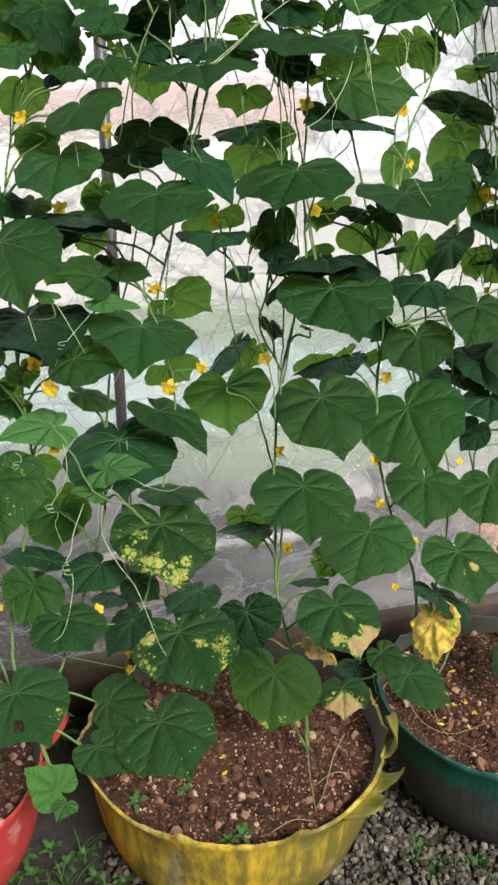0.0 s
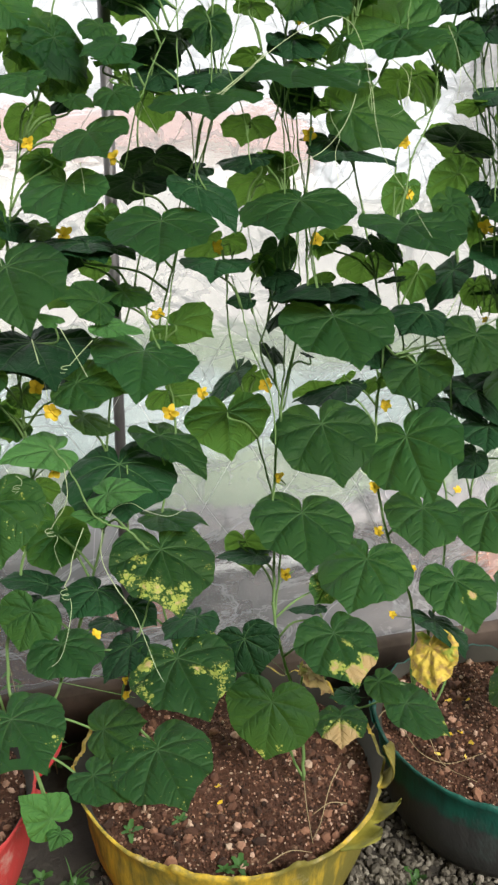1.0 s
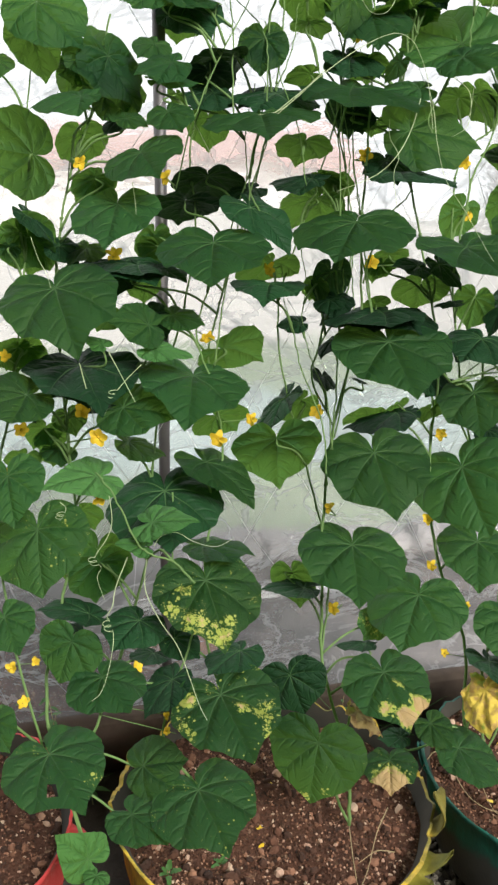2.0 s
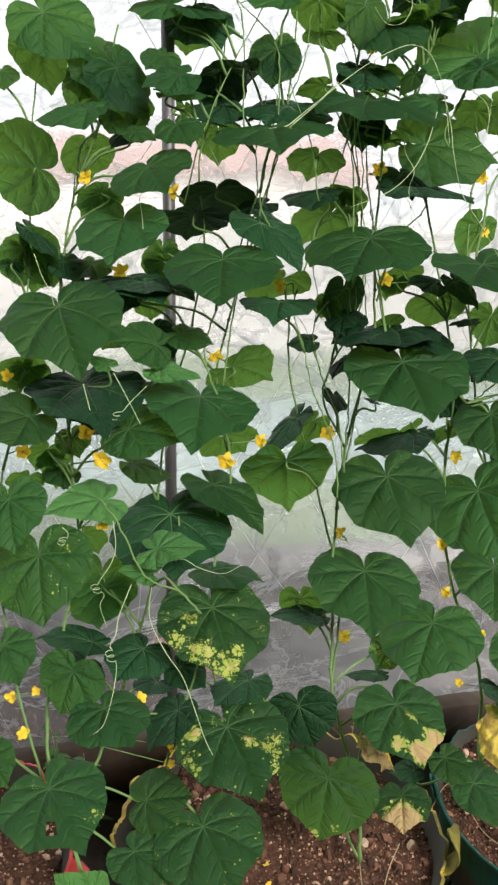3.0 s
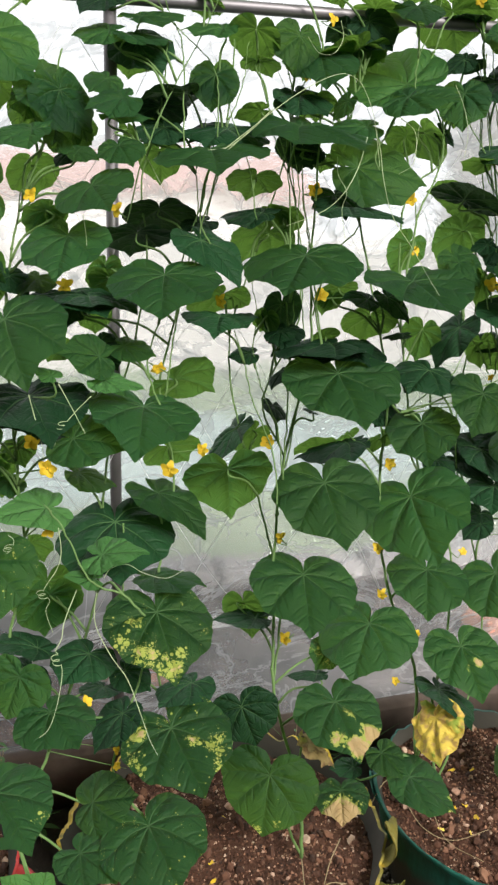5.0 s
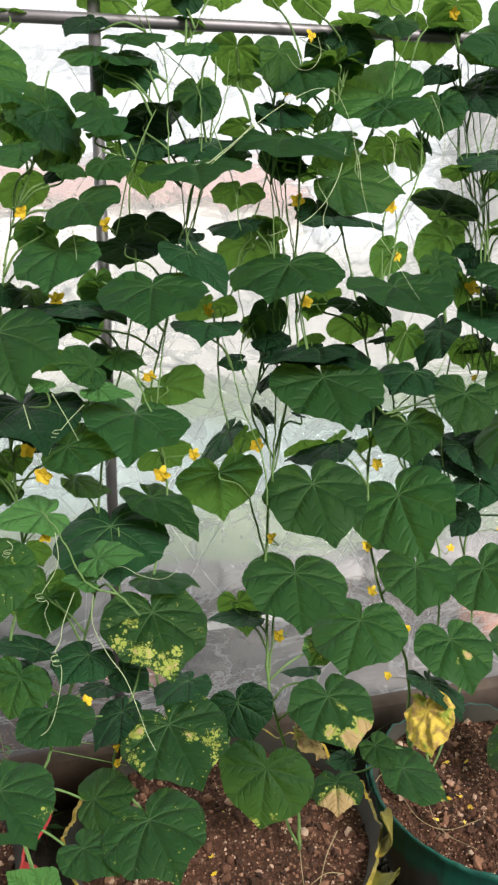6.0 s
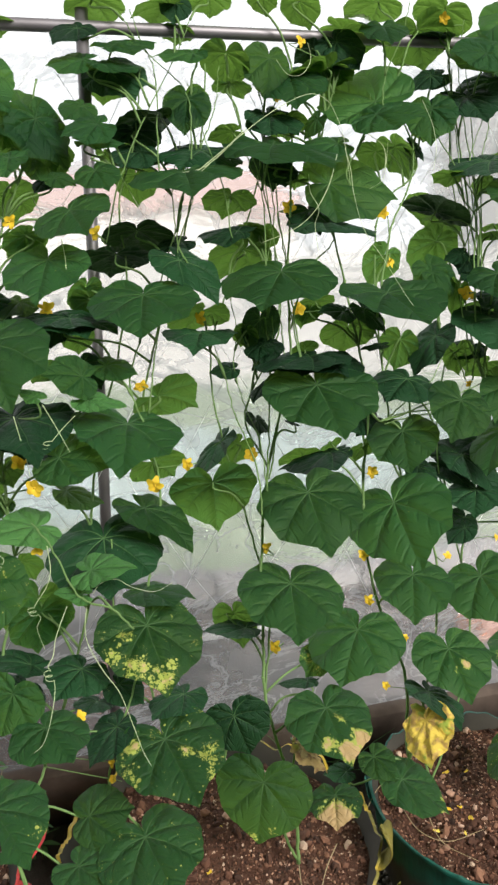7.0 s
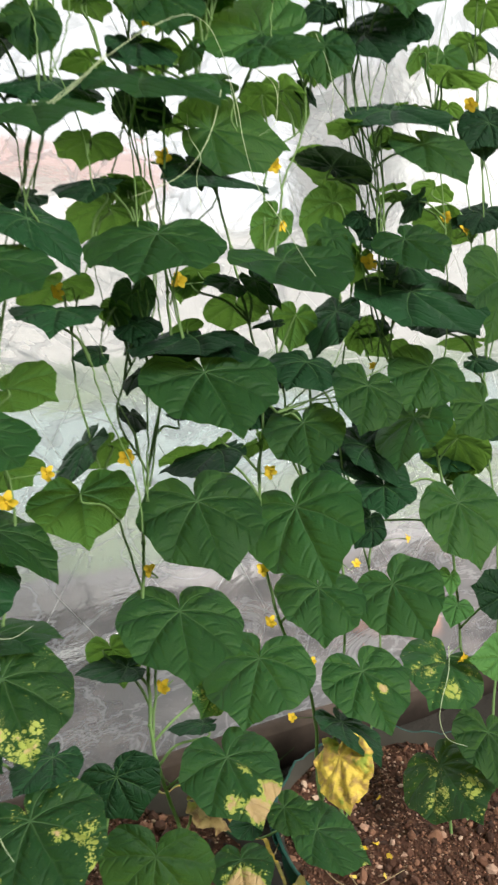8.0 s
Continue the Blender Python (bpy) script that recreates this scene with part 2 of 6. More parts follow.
def film_material():
    """Old greenhouse film: what lies behind it shows blurred, dust and scuffs make it milky, creases catch the light."""
    n = Nodes("milky_greenhouse_film")
    v = n.coord("Object")
    m = n.add("Mapping", Vector=v)
    m.inputs["Scale"].default_value = (1.0, 1.0, 1.8)
    dust = n.noise(1.6, 3.0, 0.55, m.outputs[0])
    n.base(n.mix(dust, (0.42, 0.42, 0.43), (0.58, 0.57, 0.58)), 0.4, 0.25)
    fold = n.noise(4.5, 5.0, 0.6, m.outputs[0], 0.9)
    crease = n.math("ABSOLUTE", n.math("SUBTRACT", fold, 0.5))
    nrm = n.bump(n.math("ADD", crease, n.math("MULTIPLY", n.noise(11.0, 2.0, 0.5, v, 0.6), 0.18)), 0.22, 0.03)
    tl = n.add("BsdfTranslucent", Color=(0.56, 0.58, 0.59), Normal=nrm)
    milk = n.add("MixShader")
    n.put(milk, "0", 0.7)
    n.put(milk, "1", n.bsdf.outputs[0])
    n.put(milk, "2", tl.outputs[0])
    clear = n.add("BsdfRefraction", Color=(0.97, 0.97, 0.97), Roughness=0.22, IOR=1.16, Normal=nrm)
    line = n.math("SUBTRACT", 1.0, n.step(crease, 0.0, 0.03))
    scratch = n.math("SUBTRACT", 1.0, n.step(n.math("ABSOLUTE", n.math("SUBTRACT", n.noise(2.4, 1.0, 0.5, v, 1.6), 0.5)), 0.0, 0.008))
    line = n.math("ADD", line, scratch)
    scuff = n.step(n.noise(38.0, 3.0, 0.7, m.outputs[0], 1.5), 0.60, 0.75)
    fac = n.math("ADD", n.math("MULTIPLY_ADD", dust, 0.5, 0.10), n.math("ADD", n.math("MULTIPLY", line, 0.30), n.math("MULTIPLY", scuff, 0.16)), clamp=True)
    top = n.add("MixShader")
    n.put(top, "0", fac)
    n.put(top, "1", clear.outputs[0])
    n.put(top, "2", milk.outputs[0])
    n.put(n.out, "Surface", top.outputs[0])
    return n.mat


FILM = film_material()
STEEL = plain("weathered_galvanised_pipe", (0.13, 0.12, 0.125), (0.27, 0.25, 0.26), 14, 0.5, 0.5, 0.0, 0.1, 0.6)
STRING = plain("nylon_string", (0.74, 0.75, 0.73), (0.82, 0.82, 0.80), 30, 0.5, 0.4, 0.5)
WOOD = plain("shaded_brown_board", (0.018, 0.014, 0.011), (0.13, 0.095, 0.075), 16, 0.8, 0.2)
PLASTER = plain("pale_plaster", (0.82, 0.80, 0.78), (0.88, 0.87, 0.85), 1.2, 0.8, 0.3)
GREYWALL = plain("mottled_grey_stand_in", (0.74, 0.76, 0.75), (0.90, 0.90, 0.90), 0.9, 0.85, 0.2)
ROOFTILE = plain("red_roof_sheet", (0.60, 0.41, 0.38), (0.72, 0.53, 0.50), 2.0, 0.6, 0.4)
WHITE = plain("white_paint", (0.78, 0.78, 0.77), (0.82, 0.82, 0.81), 3, 0.5, 0.4)
GLASS = plain("pale_window_glass", (0.36, 0.40, 0.44), (0.44, 0.48, 0.52), 2, 0.2, 0.5)
WEED = plain("weed_leaf", (0.04, 0.115, 0.025), (0.08, 0.19, 0.045), 30, 0.5, 0.4, 0.3)
STRAW = plain("dry_straw", (0.24, 0.18, 0.10), (0.36, 0.28, 0.16), 30, 0.8, 0.2)
BACKWALL = plain("plain_wall", (0.13, 0.14, 0.12), (0.19, 0.20, 0.17), 2, 0.9, 0.2)


def glow_material():
    n = Nodes("bright_cloud")
    e = n.add("Emission", Strength=1.3)
    n.put(e, "Color", n.mix(n.noise(0.02, 3.0, vec=n.coord("Object")), (0.93, 0.96, 1.0), (1.0, 1.0, 1.0)))
    n.put(n.out, "Surface", e.outputs[0])
    return n.mat


CLOUD = glow_material()
BRICK = plain("orange_brick", (0.36, 0.16, 0.10), (0.48, 0.24, 0.16), 20, 0.85, 0.2)
CONCRETE = plain("grey_concrete", (0.26, 0.25, 0.25), (0.46, 0.44, 0.44), 5, 0.85, 0.2)


# ---- builders ----
def mesh_of(name, bm, material, smooth=True):
    me = bpy.data.meshes.new(name)
    bm.to_mesh(me)
    bm.free()
    me.materials.append(material)
    if smooth:
        me.polygons.foreach_set("use_smooth", [True] * len(me.polygons))
    return me


def part(name, bm, material, parent, label="", smooth=True):
    ob = new(name, mesh_of(name, bm, material, smooth))
    ob.parent = parent
    return tagged(ob, label)


def thing(name, at, label, category, group="", kind=""):
    ob = new(name)
    ob.matrix_world = Matrix.Translation(at) if not isinstance(at, Matrix) else at
    return tagged(ob, label, category, group, kind)


def box(bm, lo, hi, bevel=0.0):
    geom = bmesh.ops.create_cube(bm, size=1.0)["verts"]
    lo, hi = Vector(lo), Vector(hi)
    for v in geom:
        v.co = Vector((lo[i] + (v.co[i] + 0.5) * (hi[i] - lo[i]) for i in range(3)))
    if bevel:
        edges = list({e for v in geom for e in v.link_edges})
        bmesh.ops.bevel(bm, geom=edges, offset=bevel, segments=2, affect="EDGES")


def smooth_path(points, per=6):
    """Catmull-Rom through the points."""
    p = [Vector(q) for q in points]
    p = [2 * p[0] - p[1]] + p + [2 * p[-1] - p[-2]]
    out = []
    for i in range(1, len(p) - 2):
        a, b, c, d = p[i - 1:i + 3]
        for k in range(per):
            t = k / per
            out.append(0.5 * (2 * b + (c - a) * t + (2 * a - 5 * b + 4 * c - d) * t * t + (3 * b - a - 3 * c + d) * t ** 3))
    return out + [p[-2]]


def tube(bm, path, radius, sides=6, end=None):
    """A tube along a path; its radius runs from radius to end."""
    end = radius if end is None else end
    rings, n = [], len(path)
    ref = Vector((0.31, 0.87, 0.39))
    for i, q in enumerate(path):
        d = (path[min(i + 1, n - 1)] - path[max(i - 1, 0)]).normalized()
        u = d.cross(ref).normalized()
        v = d.cross(u)
        r = radius + (end - radius) * i / max(1, n - 1)
        rings.append([bm.verts.new(q + (u * math.cos(a) + v * math.sin(a)) * r) for a in (math.tau * k / sides for k in range(sides))])
    for a, b in zip(rings, rings[1:]):
        for k in range(sides):
            bm.faces.new((a[k], a[(k + 1) % sides], b[(k + 1) % sides], b[k]))
    bm.faces.new(rings[0][::-1])
    bm.faces.new(rings[-1])


def lumps(places, rng, flat=0.75):
    """Many lumps in one mesh, quickly."""
    src = bmesh.new()
    bmesh.ops.create_icosphere(src, subdivisions=1, radius=1.0)
    base = np.array([v.co[:] for v in src.verts])
    faces = np.array([[v.index for v in f.verts] for f in src.faces])
    src.free()
    vs, fs = [], []
    for i, (x, y, z, s) in enumerate(places):
        c = base * rng.uniform(0.72, 1.15, (len(base), 1)) * s * rng.uniform(0.65, 1.35, (1, 3)) * (1, 1, flat)
        m = np.array(Euler(rng.uniform(0, 6.28, 3)).to_matrix())
        vs.append(c @ m.T + (x, y, z))
        fs.append(faces + i * len(base))
    me = bpy.data.meshes.new("lumps")
    me.from_pydata(np.concatenate(vs).tolist(), [], np.concatenate(fs).tolist())
    return me


# ---- structure: ground, greenhouse side wall, what lies outside ----
WALL_Y = 1.72


def build_ground():
    bm = bmesh.new()
    xs = [-300, -60, -12] + [-3 + 0.15 * i for i in range(55)] + [14, 60, 300]
    ys = [-60, -12, -3] + [-1 + 0.12 * i for i in range(36)] + [5, 9, 20, 30, 37, 60, 400]
    grid = [[bm.verts.new((x, y, 0.012 * noise.noise((x * 2, y * 2, 0)) - 0.006 - 1.9 * (y > 35))) for x in xs] for y in ys]
    for a, b in zip(grid, grid[1:]):
        for k in range(len(xs) - 1):
            bm.faces.new((a[k], a[k + 1], b[k + 1], b[k]))
    ob = new("ground", mesh_of("ground", bm, GROUND))
    tagged(ob, "dark dirt and gravel ground, grassy beyond the film wall", "ground", kind="structure")
    rng = np.random.default_rng(5)
    places = []
    for _ in range(30000):
        x, y = rng.uniform(-0.1, 1.8), rng.uniform(0.25, 1.45)
        if math.hypot((x - 0.78) / 0.62, (y - 0.98) / 0.55) + 0.5 * noise.noise((x * 3, y * 3, 1)) > rng.uniform(0.75, 1.05):
            continue
        places.append((x, y, rng.uniform(-0.002, 0.010), rng.uniform(0.0038, 0.0095) * (1.4 if rng.random() < 0.15 else 1)))
    me = lumps(places, rng)
    me.materials.append(STONE)
    tagged(new("gravel", me), "loose grey gravel between the tyre planters", "gravel", kind="stuff")


def build_film_wall():
    wall = thing("wall_film", (0, 0, 0), "milky creased greenhouse film stretched over steel pipes", "wall", kind="structure")
    bm = bmesh.new()
    nx, nz = 120, 50
    x0, x1, z0, z1 = -2.2, 4.2, 0.06, 2.7
    g = []
    for j in range(nz + 1):
        row = []
        for i in range(nx + 1):
            x, z = x0 + (x1 - x0) * i / nx, z0 + (z1 - z0) * j / nz
            y = WALL_Y + 0.022 * noise.noise((x * 2.2, z * 1.4, 3)) + 0.008 * noise.noise((x * 7 + z * 3, z * 5, 9))
            row.append(bm.verts.new((x, y, z)))
        g.append(row)
    for a, b in zip(g, g[1:]):
        for k in range(nx):
            bm.faces.new((a[k], a[k + 1], b[k + 1], b[k]))
    film_sheet = part("film", bm, FILM, wall, "creased milky plastic film")
    film_sheet.visible_shadow = False
    # kerb board: the shade at the film's foot is put into its dark brown
    bm = bmesh.new()
    box(bm, (-2.2, WALL_Y - 0.035, 0.0), (4.2, WALL_Y + 0.03, 0.10), 0.006)
    for v in bm.verts:
        if v.co.z > 0.05:
            v.co.z += 0.05 - 0.03 * v.co.x
    part("kerb_board", bm, WOOD, wall, "brown kerb board, coloured dark for the shade it lies in")


def build_frame():
    frame_thing = thing("pipe_trellis", (0, 1.685, 0), "weathered steel pipe frame in front of the film wall", "trellis frame")
    for x in (0.258, 2.05, -1.48):
        bm = bmesh.new()
        tube(bm, [Vector((x, 0, -0.02)), Vector((x, 0, 0.9)), Vector((x, 0, 1.735))], 0.012, 12)
        part("upright_pipe", bm, STEEL, frame_thing)
    bm = bmesh.new()
    tube(bm, [Vector((-2.2, -0.022, 1.632)), Vector((1.0, -0.022, 1.720)), Vector((4.2, -0.022, 1.80))], 0.0116, 12)
    part("cross_pipe", bm, STEEL, frame_thing)


def build_net():
    net = thing("trellis_net", (0, 1.6, 0), "thin pale nylon trellis net tied to the pipe", "trellis net")
    rng = random.Random(4)
    bm = bmesh.new()
    for k in range(-12, 32):
        for s in (-1, 1):
            x = 0.18 * k
            path, z = [], 0.45
            while z < 1.7:
                path.append(Vector((x + rng.uniform(-0.012, 0.012), 0.06 + rng.uniform(-0.01, 0.01), z)))
                x += s * 0.09
                z += 0.15
            if -1.2 < path[0].x < 3:
                tube(bm, path, 0.00055, 4)
    part("string_mesh", bm, STRING, net)


def build_outside():
    bm = bmesh.new()
    q = [bm.verts.new(p) for p in ((-220, 90, -2), (260, 90, -2), (260, 90, 90), (-220, 90, 90))]
    bm.faces.new(q)
    tagged(new("backdrop", mesh_of("backdrop", bm, CLOUD, False)), "bright white overcast sky", "sky", kind="structure")
    house = thing("house", (4.0, 40.0, -1.9), "low pale plastered house with a red sheet roof behind the film", "house")
    bm = bmesh.new()
    box(bm, (-14, 0, 0), (10, 8, 3.5))
    part("wall", bm, PLASTER, house, smooth=False)
    bm = bmesh.new()
    for a, b in (((-14.6, -0.9, 3.35), (10.6, 4, 4.85)), ((-14.6, 8.9, 3.35), (10.6, 4, 4.85))):
        q = [bm.verts.new(p) for p in ((a[0], a[1], a[2]), (b[0], a[1], a[2]), (b[0], b[1], b[2]), (a[0], b[1], b[2]))]
        q2 = [bm.verts.new(v.co + Vector((0, 0, 0.08))) for v in q]
        bm.faces.new(q), bm.faces.new(q2[::-1])
        for k in range(4):
            bm.faces.new((q[k], q[(k + 1) % 4], q2[(k + 1) % 4], q2[k]))
    part("roof", bm, ROOFTILE, house, "red sheet roof", smooth=False)
    for x in (-11, -6, -1, 3.5, 8):
        bm = bmesh.new()
        box(bm, (x - 0.7, -0.06, 0.9), (x + 0.7, 0.05, 2.0))
        w = part("window", bm, GLASS, house, "pale window", smooth=False)
        bm = bmesh.new()
        box(bm, (x - 0.8, -0.14, 0.82), (x + 0.8, 0.02, 0.9))
        part("sill", bm, WHITE, w, smooth=False)
    # made-up building: tones down the white gaps where pale trees and haze show
    grey_block = thing("grey_stand_in", (38.0, 30.0, -1.9), "mottled grey building added in place of pale trees and haze behind the film", "building")
    bm = bmesh.new()
    box(bm, (-18.5, 0, 0), (22, 9, 7.4))
    part("wall", bm, GREYWALL, grey_block, smooth=False)
    bm = bmesh.new()
    box(bm, (-18.9, -0.4, 7.4), (22.4, 9.4, 7.75))
    part("roof", bm, GREYWALL, grey_block, "flat grey roof slab of the added building", smooth=False)
    for k in range(8):
        for z in (1.0, 4.4):
            bm = bmesh.new()
            box(bm, (-16.5 + 4.6 * k, -0.05, z), (-14.7 + 4.6 * k, 0.06, z + 1.5))
            part("window", bm, GLASS, grey_block, "grey window of the added building", smooth=False)
    fence = thing("railing", (-3.4, 12, 0), "white railing fence on the far side of the lawn", "fence")
    bm = bmesh.new()
    box(bm, (-3, -0.03, 0.75), (3, 0.03, 0.83))
    part("top_rail", bm, WHITE, fence, smooth=False)
    bm = bmesh.new()
    box(bm, (-3, -0.025, 0.15), (3, 0.025, 0.21))
    part("bottom_rail", bm, WHITE, fence, smooth=False)
    bm = bmesh.new()
    box(bm, (-0.035, -0.02, 0.0), (0.035, 0.02, 0.78))
    picket = mesh_of("picket", bm, WHITE, False)
    for i in range(31):
        ob = new("picket", picket)
        ob.parent, ob.location = fence, (-3 + 0.2 * i, 0, 0)
    kerb = thing("concrete_kerb", (0, 2.95, 0), "low grey concrete kerb outside the film", "kerb")
    for i in range(9):
        bm = bmesh.new()
        box(bm, (-1.6 + 0.6 * i, -0.07, -0.01), (-1.012 + 0.6 * i, 0.07, 0.055 + 0.02 * (i % 2)), 0.008)
        part("kerb_block", bm, CONCRETE, kerb, smooth=False)
    pipe = bmesh.new()
    tube(pipe, [Vector((0.25, 2.55, 0.02)), Vector((0.7, 2.55, 0.022)), Vector((1.15, 2.545, 0.02))], 0.017, 10)
    tagged(new("plastic_pipe", mesh_of("plastic_pipe", pipe, WHITE)), "white plastic pipe lying outside the film", "pipe")
    for x, y, turn in ((0.22, 2.22, 15), (0.40, 2.30, -20), (1.62, 2.30, 30), (1.80, 2.42, -10), (1.72, 2.24, 75)):
        bm = bmesh.new()
        box(bm, (-0.11, -0.05, -0.003), (0.11, 0.05, 0.065), 0.004)
        ob = tagged(new("brick", mesh_of("brick", bm, BRICK, False)), "orange clay brick lying outside the film", "brick", "loose bricks")
        ob.matrix_world = pose(x, y, 0, 0, 0, turn)


def build_mound(x, y, wide, high, seed):
    """A low bank of earth outside the film."""
    bm = bmesh.new()
    rows = []
    for j in range(13):
        row = []
        for i in range(29):
            u, v = i / 14 - 1, j / 6 - 1
            h = max(0.0, 1 - u * u) * max(0.0, 1 - v * v)
            px, py = wide * u, 0.24 * v
            row.append(bm.verts.new((px, py, high * h ** 0.7 * (1 + 0.5 * noise.noise((px * 6, py * 6, seed))) + 0.02 * h * noise.noise((px * 25, py * 25, seed)) - 0.015)))
        rows.append(row)
    for a, b in zip(rows, rows[1:]):
        for k in range(28):
            bm.faces.new((a[k], a[k + 1], b[k + 1], b[k]))
    ob = tagged(new("earth_mound", mesh_of("earth_mound", bm, SOIL)), "low bank of brown earth outside the film", "earth mound")
    ob.location = (x, y, 0)


def build_back_wall():
    # never in view: added to hold back low light from the camera side
    bm = bmesh.new()
    box(bm, (-4, -2.35, -0.01), (5.5, -2.2, 2.0))
    tagged(new("wall_back", mesh_of("wall_back", bm, BACKWALL, False)), "unseen plain grey wall added behind the camera to cut low front light", "wall", kind="structure")


build_ground()
build_back_wall()
build_film_wall()
build_frame()
build_net()
build_outside()
build_mound(-0.12, 2.02, 0.5, 0.26, 3)


# ---- tyre planters ----
def lip_flap(pot, radius, height, angle, length, width, rise, paint):
    """A pointed tongue of rubber left on the cut lip, bent outwards and slightly cupped."""
    bm = bmesh.new()
    out, along = Vector((math.cos(angle), math.sin(angle), 0)), Vector((-math.sin(angle), math.cos(angle), 0))
    top, low = [], []
    for i in range(9):
        f = i / 8
        half = width * 0.5 * (0.55 + 0.75 * f if rise > 1 else 1 - 0.55 * f) * math.sqrt(max(0.0, 1 - f ** 4)) * (1 + 0.25 * noise.noise((f * 5, angle * 9, 2))) + 0.001
        rowt, rowl = [], []
        for k in range(7):
            s = k / 3 - 1
            bend = rise * f * math.pi / 2
            p = out * (radius * 0.965 + length * f * math.cos(bend * 0.9)) + along * (s * half)
            p.z = height * (0.95 - 0.02 * s * s) + length * f * math.sin(bend) + 0.25 * half * s * s * (0.4 + f) + 0.010 * f * noise.noise((s * 1.5, f * 2.5, angle * 7))
            rowt.append(bm.verts.new(p))
            rowl.append(bm.verts.new(p - Vector((0, 0, 0.007 * (1 - 0.6 * f))) - out * 0.003))
        top.append(rowt)
        low.append(rowl)
    for g, flip in ((top, False), (low, True)):
        for a, b in zip(g, g[1:]):
            for k in range(6):
                q = (a[k], b[k], b[k + 1], a[k + 1])
                bm.faces.new(q[::-1] if flip else q)
    rim = [r[0] for r in top] + top[-1][1:] + [r[-1] for r in top[-2::-1]]
    rim2 = [r[0] for r in low] + low[-1][1:] + [r[-1] for r in low[-2::-1]]
    for k in range(len(rim) - 1):
        bm.faces.new((rim[k], rim2[k], rim2[k + 1], rim[k + 1]))
    bmesh.ops.recalc_face_normals(bm, faces=bm.faces)
    part("lip_flap", bm, LIP_RUBBER if paint is YELLOW_TYRE and rise < 1 else paint, pot, "tongue of painted rubber bent outwards")


def tyre_planter(x, y, radius, height, paint, label, flaps, seed, soil_level, ragged=1.0, lean=(0, 0)):
    """An old car tyre turned inside out: a bulged wall, a wavy cut lip with a few broad flaps turned outwards, filled with soil."""
    rng = random.Random(seed)
    pot = thing("tyre_planter", pose(x, y, 0.0, lean[0], lean[1], 0), label, "planter", "painted tyre planters")
    seg = 240
    prof = ((0.66, 0.0), (0.77, 0.06), (0.865, 0.22), (0.915, 0.42), (0.94, 0.62), (0.952, 0.8), (0.968, 0.92), (1.0, 1.0))

    def lip(a):
        """How far the lip is turned out and raised at an angle."""
        wave = 0.25 * noise.noise((3 * math.cos(a), 3 * math.sin(a), seed)) + 0.12 * noise.noise((9 * math.cos(a), 9 * math.sin(a), seed))
        tear = max(0.0, noise.noise((6 * math.cos(a), 6 * math.sin(a), seed + 5)) - 0.1)
        wave += 0.35 * tear - 0.04 * (noise.noise((22 * math.cos(a), 22 * math.sin(a), seed)) > 0.28)
        return wave * 0.11 * ragged, wave * 0.3 * ragged

    bm = bmesh.new()
    rings = []
    for i, (r, h) in enumerate(prof):
        ring = []
        for k in range(seg):
            a = math.tau * k / seg
            o, u = lip(a)
            w = max(0.0, (h - 0.72) / 0.28) ** 1.5
            rr = radius * (r + 0.006 * math.sin(a * 5 + i)) + radius * o * w
            z = height * h + height * u * w
            ring.append(bm.verts.new((rr * math.cos(a), rr * math.sin(a), z)))
        rings.append(ring)
    inner, inside = [], []
    for r, h in ((0.978, 1.0), (0.945, 0.93), (0.90, 0.72), (0.84, 0.45)):
        ring = []
        for k in range(seg):
            a = math.tau * k / seg
            o, u = lip(a)
            w = max(0.0, (h - 0.72) / 0.28) ** 1.5
            ring.append(bm.verts.new(((radius * r + radius * o * w * 0.97) * math.cos(a), (radius * r + radius * o * w * 0.97) * math.sin(a), height * h + height * u * w)))
        inner.append(ring)
        inside.append([v.co * 0.999 for v in ring])
    allr = rings + inner[:1]
    for a, b in zip(allr, allr[1:]):
        for k in range(seg):
            bm.faces.new((a[k], a[(k + 1) % seg], b[(k + 1) % seg], b[k]))
    part("tyre_wall", bm, paint, pot)
    bm = bmesh.new()
    dark = [[bm.verts.new(co) for co in ring] for ring in inside]
    for a, b in zip(dark, dark[1:]):
        for k in range(seg):
            bm.faces.new((a[k], a[(k + 1) % seg], b[(k + 1) % seg], b[k]))
    part("inner_wall", bm, INSIDE, pot, "bare black rubber inside")
    for fa, fl, fw, rise in flaps:
        lip_flap(pot, radius, height, fa, fl, fw, rise, paint)
    # soil with clods
    bm = bmesh.new()
    rr = radius * 0.94
    grid = []
    for j in range(15):
        f = j / 14
        ring = []
        for k in range(60):
            a = math.tau * k / 60
            px, py = rr * f * math.cos(a), rr * f * math.sin(a)
            ring.append(bm.verts.new((px, py, soil_level + 0.018 * noise.noise((px * 7, py * 7, seed)) + 0.008 * noise.noise((px * 22, py * 22, seed)) - 0.014 * f * f)))
        grid.append(ring)
    for a, b in zip(grid, grid[1:]):
        for k in range(60):
            bm.faces.new((a[k], a[(k + 1) % 60], b[(k + 1) % 60], b[k]))
    bmesh.ops.remove_doubles(bm, verts=bm.verts, dist=1e-4)
    bmesh.ops.recalc_face_normals(bm, faces=bm.faces)
    part("soil", bm, SOIL, pot, "crumbly reddish-brown soil")
    nr = np.random.default_rng(seed)
    places = []
    for i in range(6500):
        a, f = nr.uniform(0, math.tau), math.sqrt(nr.random()) * 0.98
        px, py = rr * f * math.cos(a), rr * f * math.sin(a)
        size = 0.0013 + 0.0022 * nr.random() if i % 6 else 0.0028 + 0.0105 * nr.random() ** 4
